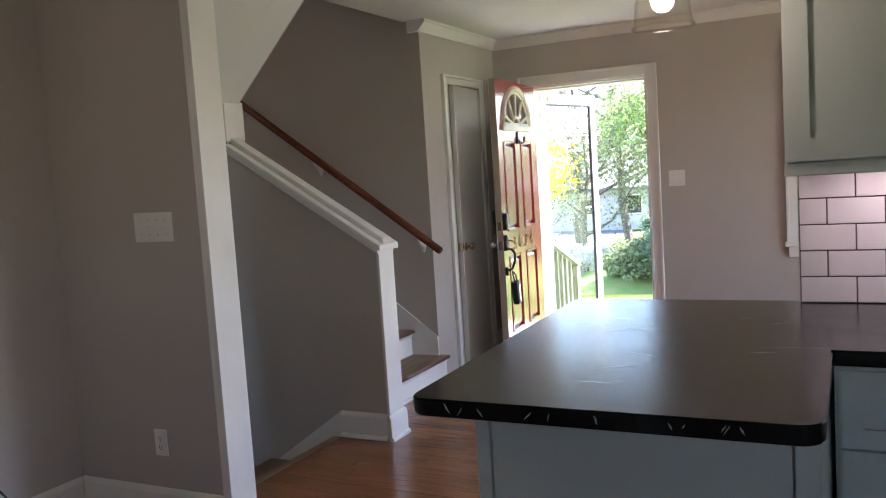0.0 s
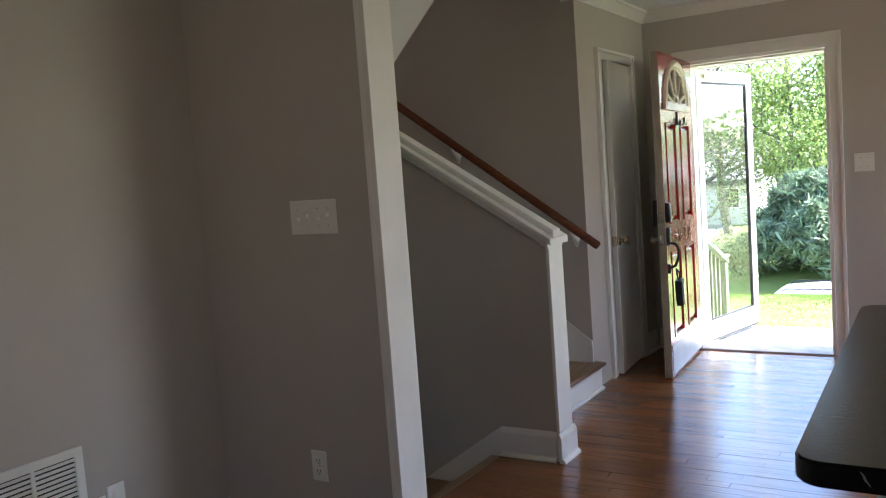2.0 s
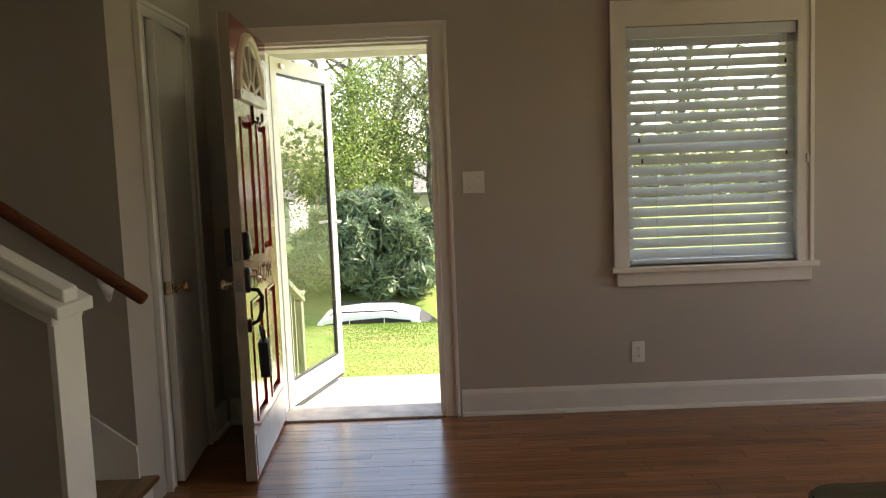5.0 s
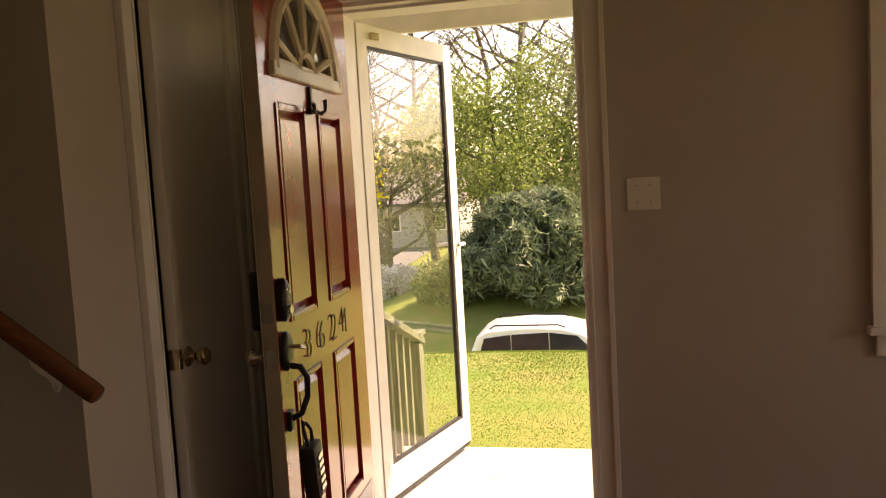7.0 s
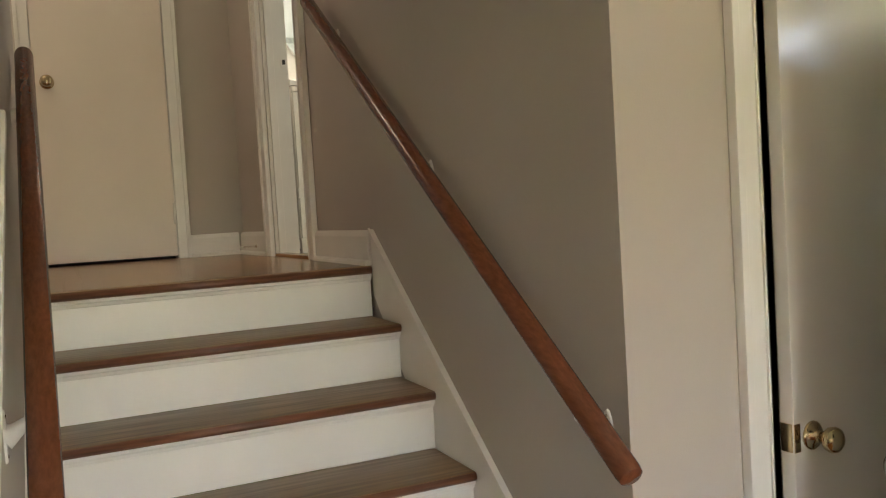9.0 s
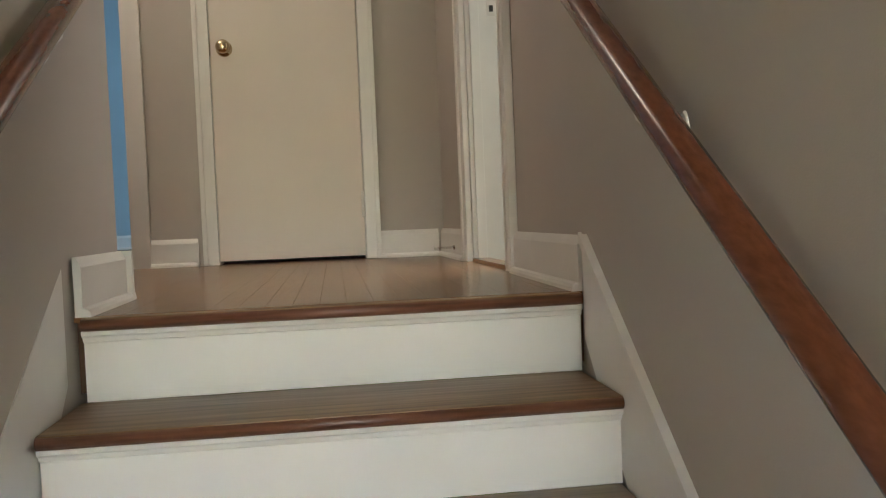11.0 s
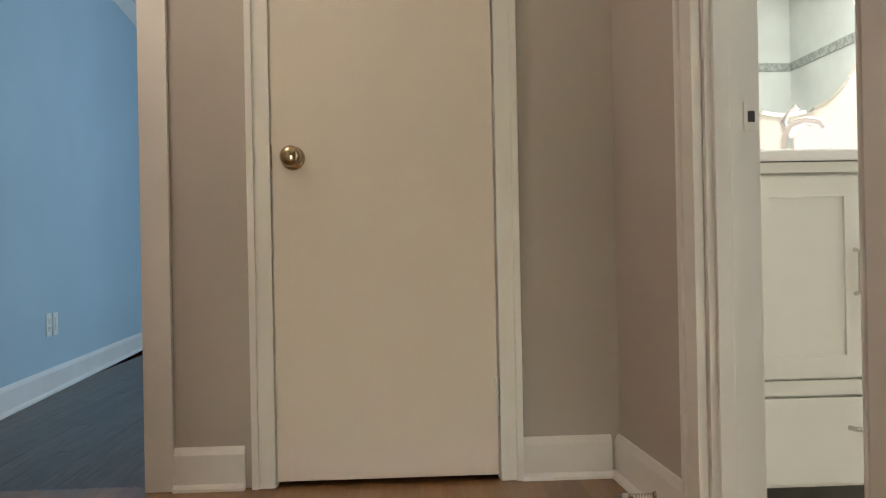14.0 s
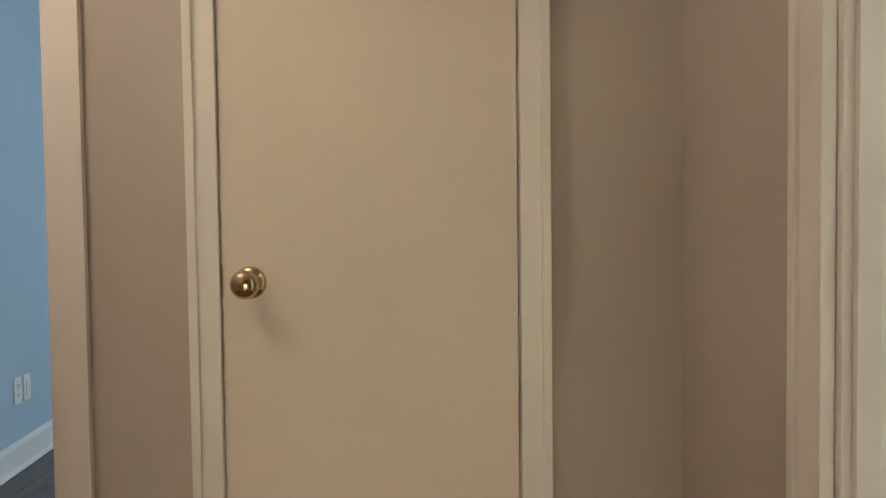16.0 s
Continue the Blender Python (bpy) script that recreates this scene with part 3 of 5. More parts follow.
def window_1():
    w = tagged(new("window_1"), "white double-hung window behind closed blinds", "window", kind="structure")
    part("window_frame", boxes((WX0, WX0 + 0.04, 0.05, 0.15, WZ0, WZ1), (WX1 - 0.04, WX1, 0.05, 0.15, WZ0, WZ1), (WX0 + 0.04, WX1 - 0.04, 0.05, 0.15, WZ1 - 0.04, WZ1), (WX0 + 0.04, WX1 - 0.04, 0.05, 0.15, WZ0, WZ0 + 0.05), (WX0 + 0.04, WX1 - 0.04, 0.08, 0.13, 1.40, 1.45)), M_TRIM, w)
    part("window_sill", box(WX0 - 0.095, WX1 + 0.105, -0.05, 0.05, WZ0 - 0.03, WZ0, bevel=0.006), M_TRIM, w)
    part("apron", box(WX0 - 0.068, WX1 + 0.075, -0.02, 0.0, WZ0 - 0.105, WZ0 - 0.03, bevel=0.004), M_TRIM, w)
    bm = boxes((WX0 - 0.070, WX0 + 0.002, -0.02, 0, WZ0, WZ1 + 0.12), (WX1 - 0.002, WX1 + 0.070, -0.02, 0, WZ0, WZ1 + 0.12), (WX0 + 0.002, WX1 - 0.002, -0.02, 0, WZ1, WZ1 + 0.12),
               (WX0 - 0.080, WX0 - 0.060, -0.03, -0.001, WZ0, WZ1 + 0.132), (WX1 + 0.060, WX1 + 0.080, -0.03, -0.001, WZ0, WZ1 + 0.132), (WX0 - 0.06, WX1 + 0.06, -0.03, -0.001, WZ1 + 0.11, WZ1 + 0.132))
    part("casing", bm, M_TRIM, w)
    for z0, z1 in ((WZ0 + 0.05, 1.40), (1.45, WZ1 - 0.04)):
        p = part("pane", box(WX0 + 0.04, WX1 - 0.04, 0.10, 0.104, z0, z1), M_GLASS, w)
        p.visible_shadow = False
    return w


window_1()



def askew(name):
    """The hall wall with the bathroom doorway runs two degrees off the stair wall."""
    for ob in [o for o in bpy.data.objects if o.name.split(".")[0] == name or (o.parent and o.parent.name == name)]:
        if ob.data and any(v.co.x < -2.2 and -1.3 < v.co.y < -1.1 for v in ob.data.vertices):
            for v in ob.data.vertices:
                if v.co.x < -2.139 and -1.45 < v.co.y < -1.0:
                    v.co.y -= 0.034 * (-2.139 - v.co.x)


def askew_bedroom():
    """The blue wall runs four degrees off the hall."""
    for ob in [o for o in bpy.data.objects if o.name.split(".")[0] in ("wall_bedroom", "baseboard", "crown_moulding")]:
        for v in ob.data.vertices:
            if v.co.x < -3.5 and v.co.y < -3.55 and v.co.z > L - 0.01:
                v.co.y += 0.0696 * (v.co.x + 5.45)


askew_bedroom()
for name in ("wall_stair", "door_casing_bath", "door_jamb_bath", "door_sill_bath", "baseboard"):
    askew(name)

# ---- things indoors ----


def staircase():
    s = thing("staircase", "stained wooden treads with white risers climbing to the landing", "stairs")
    for k in range(1, 8):
        x, z = nose_x(k), RISE * k
        back = nose_x(k + 1) - 0.03 if k < 7 else x - 0.0298
        y0, y1 = STAIR_Y0, STAIR_Y1
        if k > 4:
            y0 = -2.333 + 0.03 * min(1.0, max(0.0, (-0.9 - x) / 0.5))
        if k == 1:
            y0, y1 = -2.335, -1.215
        bm = box(back, x, y0, y1, z - 0.028, z, bevel=0.009)
        if k == 1:
            for v in bm.verts:
                if v.co.x < 0.0 and v.co.y > -1.262:
                    v.co.y = -1.262
        tr = soften(part("tread", bm, M_TREAD, s), 50)
        part("nosing", tube([(x - 0.008, y0 + 0.002, z - 0.0145), (x - 0.008, y1 - 0.002, z - 0.0145)], 0.0128, 14), M_NOSE, tr, "reddish rounded nosing", smooth=True)
        part("riser", box(x - 0.045, x - 0.026, y0, y1 if k > 1 else -1.24, z - RISE + (0.0 if k == 1 else 0.0), z - 0.028), M_TRIM, s)
        part("cove_moulding", prism([(x - 0.026, z - 0.028), (x - 0.007, z - 0.028), (x - 0.009, z - 0.037), (x - 0.016, z - 0.041), (x - 0.019, z - 0.050), (x - 0.026, z - 0.053)], "y", y0, y1 if k > 1 else -1.24), M_TRIM, s)
    part("shoe_moulding", box(0.03, 0.052, -2.33, -1.215, 0.0, 0.02, bevel=0.006), M_TRIM, s)
    part("side_panel", boxes((0.0, 0.036, -1.245, -1.222, 0.0, 0.146)), M_TRIM, s)
    return s


def lower_staircase():
    s = thing("lower_staircase", "wooden stairs going down beside the knee wall", "stairs")
    for k in range(0, 7):
        x, z = -0.01 - GOING * k, -RISE * k
        part("tread", box(x - GOING - 0.02 if k else x - 0.05, x + (0.03 if k else 0.012), -3.565, -2.489, z - 0.03 - (0.004 if k == 0 else 0), z - (0.004 if k == 0 else 0), bevel=0.006), M_TREAD, s)
        part("riser", box(x - 0.03, x - 0.01, -3.565, -2.489, z - RISE, z - 0.034), M_TRIM, s)
    return s


def handrail(label, a, b, r, wall_y, brackets):
    h = thing("handrail", label, "handrail", group="stair handrails")
    a, b = Vector(a), Vector(b)
    d = (b - a).normalized()
    pts, rad = [a - d * 0.004, a, a + d * 0.012, b - d * 0.012, b, b + d * 0.004], [r * 0.7, r * 0.92, r, r, r * 0.92, r * 0.7]
    soften(part("rail", tube(pts, rad, 20), M_RAIL, h), 40)
    for f in brackets:
        p = a.lerp(b, f)
        s = 1 if wall_y > p.y else -1
        q = (p.x, wall_y - s * 0.002, p.z - 0.085)
        bm = tube([q, (p.x, wall_y - s * 0.018, p.z - 0.078), (p.x, p.y + s * 0.022, p.z - 0.062), (p.x, p.y + s * 0.004, p.z - 0.045), (p.x, p.y, p.z - r * 0.9)], [0.024, 0.015, 0.009, 0.009, 0.010], 10)
        # the screwed wall plate, long and rounded
        add_lathe(bm, [(0.0, 0.0), (0.017, 0.0), (0.016, 0.004), (0.0, 0.006)], Matrix.Translation((p.x, wall_y, p.z - 0.085)) @ Matrix.Diagonal((1.0, 1.0, 2.8, 1.0)) @ pose(0, 0, 0, 90 * s, 0, 0), 16)
        br = soften(part("bracket", bm, M_TRIM, h, "white painted bracket"), 40)
        for e in (-0.034, 0.034):
            part("screw", lathe([(0, 0), (0.004, 0), (0.003, 0.002), (0, 0.002)], Matrix.Translation((p.x, wall_y - s * 0.004, p.z - 0.085 + e)) @ pose(0, 0, 0, 90 * s, 0, 0), 8), M_NICKEL, br)
    return h


staircase()
lower_staircase()
handrail("reddish brown wooden handrail on the stair wall", (0.098, -1.325, 0.902), (-1.75, -1.325, 2.215), 0.0255, -1.25, (0.09, 0.52, 0.93))
handrail("reddish brown wooden handrail beside the knee wall", (0.16, -2.268, 0.850), (-1.49, -2.284, 1.943), 0.0255, -2.335, (0.27, 0.88))


def knob(parent, m, material=M_BRASS, name="knob", size=1.0):
    m = m @ Matrix.Diagonal((size, size, size, 1.0))
    bm = lathe([(0.0, 0.0), (0.031, 0.0), (0.031, 0.003), (0.027, 0.007), (0.013, 0.011), (0.011, 0.026), (0.016, 0.031), (0.025, 0.040), (0.0275, 0.050), (0.025, 0.059), (0.017, 0.065), (0.006, 0.0675), (0.0, 0.068)], m, 24)
    return part(name, bm, material, parent, "polished brass knob", smooth=True)


def front_door():
    d = tagged(new("door_1"), "open glossy red front door with fan window and panels", "door", kind="structure")
    d.matrix_world = pose(0.287, 0.0, 0.012, 0, 0, -87.0)
    W, T, HH = 0.905, 0.045, 2.03
    uc = 0.48
    # the slab, cut for the fan window and sunk round the panels
    FZ0, FR = 1.70, 0.31
    panels = [(0.150, 0.405, 0.965, 1.60), (0.540, 0.795, 0.965, 1.60), (0.150, 0.405, 0.24, 0.785), (0.540, 0.795, 0.24, 0.785)]
    bm = bmesh.new()
    xs = [0, 0.150, 0.405, 0.540, 0.795, W]
    zs = [0, 0.24, 0.785, 0.965, 1.60, FZ0 - 0.02]
    for i in range(5):
        for j in range(5):
            inside = i in (1, 3) and j in (1, 3)
            if not inside:
                add_box(bm, xs[i], xs[i + 1], 0, T, zs[j], zs[j + 1])
            else:
                add_box(bm, xs[i], xs[i + 1], 0.0, T - 0.016, zs[j], zs[j + 1])
    # the top with a half-round hole
    seg = 20
    arc = [(uc + FR * math.cos(math.pi * k / seg), FZ0 + 0.92 * FR * math.sin(math.pi * k / seg)) for k in range(seg + 1)]
    rim = []
    for x, z in arc:
        dx, dz = x - uc, z - FZ0
        if abs(dx) < 1e-4:
            rim.append((x, HH))
            continue
        k1 = ((W - uc) if dx > 0 else uc) / abs(dx)
        k2 = (HH - FZ0) / dz if dz > 1e-4 else 1e9
        k = min(k1, k2)
        rim.append((uc + dx * k, FZ0 + dz * k))
    crown = []
    for k in range(seg):
        quad = [arc[k], rim[k], rim[k + 1], arc[k + 1]]
        if abs(rim[k][0] - rim[k + 1][0]) > 1e-4 and abs(rim[k][1] - rim[k + 1][1]) > 1e-4:
            corner = (W if rim[k][0] > uc else 0.0, HH)
            quad = [arc[k], rim[k], corner, rim[k + 1], arc[k + 1]]
        add_prism(bm, quad, "y", 0, T)
        crown.append(quad)
    add_box(bm, 0, W, 0, T, FZ0 - 0.02, FZ0)
    bmesh.ops.remove_doubles(bm, verts=bm.verts, dist=1e-5)
    part("slab", bm, M_RED, d)
    for x0, x1, z0, z1 in panels:
        q = bmesh.new()
        y0, y1 = T - 0.016, T - 0.003
        i1, i2 = 0.020, 0.044
        a = [(x0 + i1, y0, z0 + i1), (x1 - i1, y0, z0 + i1), (x1 - i1, y0, z1 - i1), (x0 + i1, y0, z1 - i1)]
        b = [(x0 + i2, y1, z0 + i2), (x1 - i2, y1, z0 + i2), (x1 - i2, y1, z1 - i2), (x0 + i2, y1, z1 - i2)]
        va, vb = [q.verts.new(p) for p in a], [q.verts.new(p) for p in b]
        q.faces.new(vb)
        for k in range(4):
            q.faces.new((va[k], va[(k + 1) % 4], vb[(k + 1) % 4], vb[k]))
        bmesh.ops.recalc_face_normals(q, faces=q.faces)
        part("panel", q, M_RED, d)
        e = 0.016
        q = bmesh.new()
        for r in ((x0 - 0.006, x0 + e, z0 - 0.006, z1 + 0.006), (x1 - e, x1 + 0.006, z0 - 0.006, z1 + 0.006), (x0 + e, x1 - e, z0 - 0.006, z0 + e), (x0 + e, x1 - e, z1 - e, z1 + 0.006)):
            add_box(q, r[0], r[1], T - 0.017, T + 0.005, r[2], r[3])
        bmesh.ops.bevel(q, geom=list(q.edges), offset=0.005, segments=2, affect="EDGES")
        part("panel_moulding", q, M_RED, d)
    part("latch_edge", box(W, W + 0.003, 0.001, T - 0.001, 0, HH), M_EDGE, d, "beige painted door edge")
    q = box(0.0, W, -0.003, 0.0, 0, FZ0)
    for quad in crown:
        add_prism(q, quad, "y", -0.003, 0.0)
    part("inner_face", q, M_DOORW, d, "white painted inner face")
    part("kick_plate", box(0.03, W - 0.03, T, T + 0.003, 0.015, 0.20, bevel=0.001), M_KICK, d, "dull grey kick plate")
    # fan window
    fan = part("fan_window", tube([(x, T - 0.002, z) for x, z in arc], 0.024, 8), M_FAN, d, "dusty beige fan window frame")
    part("inner_rim", tube([(x, 0.0, z) for x, z in arc], 0.018, 8), M_DOORW, fan)
    part("bead", tube([(uc + (x - uc) * 0.9, T - 0.004, FZ0 + (z - FZ0) * 0.9) for x, z in arc], 0.011, 6), M_FAN, fan)
    part("sill", box(uc - FR - 0.03, uc + FR + 0.03, T - 0.01, T + 0.018, FZ0 - 0.022, FZ0 + 0.020, bevel=0.005), M_FAN, fan)
    part("sill_bead", box(uc - FR + 0.005, uc + FR - 0.005, T - 0.012, T + 0.004, FZ0 + 0.020, FZ0 + 0.036, bevel=0.005), M_FAN, fan)
    for a in (90, 55, 125, 20, 160):
        c, s = math.cos(radians(a)), math.sin(radians(a))
        part("muntin", tube([(uc + 0.075 * c, T - 0.004, FZ0 + 0.075 * s), (uc + FR * c, T - 0.004, FZ0 + 0.92 * FR * s)], 0.013, 6), M_FAN, fan)
    part("hub", tube([(uc + 0.08 * math.cos(math.pi * k / 12), T - 0.004, FZ0 + 0.08 * math.sin(math.pi * k / 12)) for k in range(13)], 0.014, 6), M_FAN, fan)
    q = bmesh.new()
    q.faces.new([q.verts.new((x, 0.03, z)) for x, z in arc])
    bmesh.ops.solidify(q, geom=list(q.faces), thickness=0.004)
    part("pane", q, M_GLASS, fan).visible_shadow = False
    # lock with key pad, lever set, hook
    kp = part("keypad_lock", lathe([(0.036, 0.0), (0.036, 0.016), (0.031, 0.024), (0.020, 0.027), (0.0, 0.0275)], Matrix.Translation((0.868, T, 1.04)) @ Matrix.Diagonal((1.0, 1.0, 1.75, 1.0)) @ pose(0, 0, 0, -90), 28), M_BLACK, d, "black keypad deadbolt", smooth=True)
    for i in range(5):
        part("key", lathe([(0, 0.0), (0.0055, 0.0), (0.005, 0.003), (0, 0.004)], Matrix.Translation((0.860 + 0.016 * (i % 2), T + 0.024, 1.080 - 0.010 * i)) @ pose(0, 0, 0, -90), 10), M_NICKEL, kp)
    part("cylinder", lathe([(0, 0), (0.014, 0), (0.013, 0.012), (0.0, 0.013)], Matrix.Translation((0.868, T + 0.022, 1.012)) @ pose(0, 0, 0, -90), 16), M_NICKEL, kp)
    part("inner_lock", box(0.832, 0.902, -0.033, -0.003, 0.955, 1.125, bevel=0.012), M_BLACK, d, "black inside lock housing")
    part("latch_plate", box(W + 0.003, W + 0.006, 0.010, 0.036, 0.98, 1.04), M_NICKEL, d)
    part("latch_plate", box(W + 0.003, W + 0.006, 0.010, 0.036, 0.845, 0.905), M_NICKEL, d)
    hs = part("handle_set", lathe([(0.036, 0.0), (0.036, 0.012), (0.032, 0.018), (0.020, 0.020), (0.0, 0.0205)], Matrix.Translation((0.868, T, 0.892)) @ Matrix.Diagonal((1.0, 1.0, 1.6, 1.0)) @ pose(0, 0, 0, -90), 28), M_BLACK, d, "black handle plate with thumb latch", smooth=True)
    part("thumb_latch", tube([(0.868, T + 0.018, 0.905), (0.862, T + 0.05, 0.903), (0.855, T + 0.062, 0.897)], [0.006, 0.007, 0.004], 8), M_NICKEL, hs)
    part("pull", tube([(0.868, T + 0.015, 0.850), (0.866, T + 0.045, 0.846), (0.862, T + 0.062, 0.815), (0.862, T + 0.060, 0.76), (0.866, T + 0.040, 0.71), (0.868, T + 0.010, 0.695)], [0.009, 0.010, 0.009, 0.009, 0.009, 0.009], 10), M_BLACK, hs)
    part("foot_plate", box(0.850, 0.886, T, T + 0.014, 0.66, 0.72, bevel=0.006), M_BLACK, hs)
    part("inner_knob", lathe([(0, 0), (0.026, 0), (0.026, 0.004), (0.011, 0.008), (0.010, 0.028), (0.020, 0.036), (0.026, 0.048), (0.020, 0.060), (0.0, 0.064)], Matrix.Translation((0.87, -0.003, 0.875)) @ pose(0, 0, 0, 90), 18), M_NICKEL, d, smooth=True)
    hk = part("coat_hook", box(uc - 0.014, uc + 0.010, T, T + 0.010, 1.585, 1.675, bevel=0.005), M_BLACK, d, "black double hook")
    part("prong", tube([(uc, T + 0.008, 1.60), (uc - 0.03, T + 0.03, 1.588), (uc - 0.058, T + 0.035, 1.60), (uc - 0.066, T + 0.034, 1.635)], [0.006, 0.006, 0.006, 0.008], 8), M_BLACK, hk)
    part("prong", tube([(uc, T + 0.008, 1.60), (uc + 0.03, T + 0.03, 1.588), (uc + 0.055, T + 0.035, 1.60), (uc + 0.062, T + 0.034, 1.615)], [0.006, 0.006, 0.006, 0.008], 8), M_BLACK, hk)
    # house number
    for ch, u in (("3", 0.665), ("6", 0.535), ("2", 0.400), ("4", 0.275)):
        cu = bpy.data.curves.new("digit", "FONT")
        cu.body, cu.size, cu.extrude, cu.offset, cu.align_x = ch, 0.135, 0.002, -0.0035, "CENTER"
        tmp = new("digit_source", cu)
        me = bpy.data.meshes.new_from_object(tmp.evaluated_get(bpy.context.evaluated_depsgraph_get()))
        bpy.data.objects.remove(tmp)
        me.materials.clear()
        me.materials.append(M_BRONZE)
        me.transform(Matrix.Translation((u, T + 0.006, 0.828)) @ pose(0, 0, 0, 90, 0, 180))
        ob = new("house_number", me)
        ob.parent = d
        tagged(ob, "black metal house number " + ch)
    for z in (0.25, 1.02, 1.78):
        part("hinge", tube([(-0.004, T * 0.5, z - 0.045), (-0.004, T * 0.5, z + 0.045)], 0.007, 8), M_NICKEL, d)
    return d


front_door()


def lock_box():
    m = pose(0.287, 0.0, 0.012, 0, 0, -87.0)
    b = thing("lock_box", "black key lock box hanging from the door handle", "lock box", m @ pose(0.845, 0.105, 0.46, 0, 9, 0))
    soften(part("body", box(-0.036, 0.036, -0.024, 0.022, 0, 0.165, bevel=0.010), M_RUBBER, b), 40)
    for i in range(5):
        part("button", box(-0.020, 0.020, 0.022, 0.027, 0.022 + 0.024 * i, 0.038 + 0.024 * i, bevel=0.003), M_NICKEL, b)
    part("shackle", tube([(-0.018, 0, 0.16), (-0.018, 0, 0.20), (-0.010, -0.01, 0.225), (0.006, -0.012, 0.235), (0.018, -0.008, 0.215), (0.018, 0, 0.16)], 0.0055, 8), M_BLACK, b)
    return b


lock_box()


def closet_door():
    d = tagged(new("door_2"), "narrow glossy white closet door standing ajar", "door", kind="structure")
    d.matrix_world = pose(0.004, CD1 - 0.004, 0.012, 0, 0, -90 + 5.0)
    w = CD1 - CD0 - 0.036
    part("slab", box(0, w, -0.034, 0.0, 0, 2.02, bevel=0.002), M_DOORW, d)
    knob(d, Matrix.Translation((w - 0.058, 0.0, 0.868)) @ pose(0, 0, 0, -90))
    part("latch_plate", box(w, w + 0.002, -0.031, -0.004, 0.84, 0.90), M_BRASS, d)
    part("rose_plate", box(w - 0.018, w - 0.0, 0.0, 0.002, 0.84, 0.90), M_BRASS, d)
    for z in (0.22, 1.80):
        part("hinge", tube([(0.0, 0.006, z - 0.045), (0.0, 0.006, z + 0.045)], 0.006, 8), M_TRIM, d)
    return d


closet_door()


def linen_door():
    d = tagged(new("door_3"), "closed flat cream closet door with brass knob", "door", kind="structure")
    d.matrix_world = pose(-3.393, UD1 - 0.005, L + 0.016, 0, 0, -90)
    w = UD1 - UD0 - 0.008
    part("slab", box(0, w, -0.034, 0.0, 0, 2.012, bevel=0.002), M_LINEN, d)
    knob(d, Matrix.Translation((w - 0.062, 0.0, 0.930)) @ pose(0, 0, 0, -90), size=1.13)
    part("latch_plate", box(w - 0.001, w + 0.001, -0.02, 0.002, 0.90, 0.97), M_BRASS, d)
    for z in (0.231, 1.80):
        h = part("hinge", tube([(0.004, 0.014, z - 0.052), (0.004, 0.014, z + 0.052)], 0.0062, 10), M_TRIM, d, "painted hinge barrel")
        part("leaf_plate", box(0.003, 0.009, -0.001, 0.014, z - 0.044, z + 0.044), M_TRIM, h)
        for e in (-0.054, 0.054):
            part("pin_tip", lathe([(0, -0.004), (0.005, -0.003), (0.007, 0), (0.005, 0.003), (0, 0.004)], Matrix.Translation((0.004, 0.014, z + e)), 10), M_TRIM, h)
    return d


linen_door()
stop = thing("door_stop", "small metal spring door stop on the hall baseboard", "door stop", pose(-3.05, -1.297, L + 0.045))
bm = bmesh.new()
add_tube(bm, [(0.005 * math.cos(k * 0.9), -0.006 - 0.0011 * k, 0.005 * math.sin(k * 0.9)) for k in range(62)], 0.0011, 5)
part("spring", bm, M_NICKEL, stop)
part("base", lathe([(0, 0), (0.010, 0), (0.008, 0.006), (0, 0.007)], pose(0, 0, 0, 90), 12), M_NICKEL, stop)
part("tip", lathe([(0, 0.072), (0.007, 0.072), (0.007, 0.083), (0.004, 0.086), (0, 0.086)], pose(0, 0, 0, 90), 12), M_PLATE, stop, "white rubber tip")
strike = thing("strike_plate", "white painted strike plate on the bathroom jamb", "strike plate", pose(-2.734, -1.172, L + 0.948, 0, 0, 0))
part("plate", boxes((0.0, 0.002, -0.014, 0.016, -0.03, -0.012), (0.0, 0.002, -0.014, 0.016, 0.012, 0.03), (0.0, 0.002, -0.014, -0.006, -0.012, 0.012), (0.0, 0.002, 0.010, 0.016, -0.012, 0.012)), M_TRIM, strike)
part("latch_hole", box(0.0, 0.0012, -0.006, 0.010, -0.012, 0.012), M_SLOT, strike)


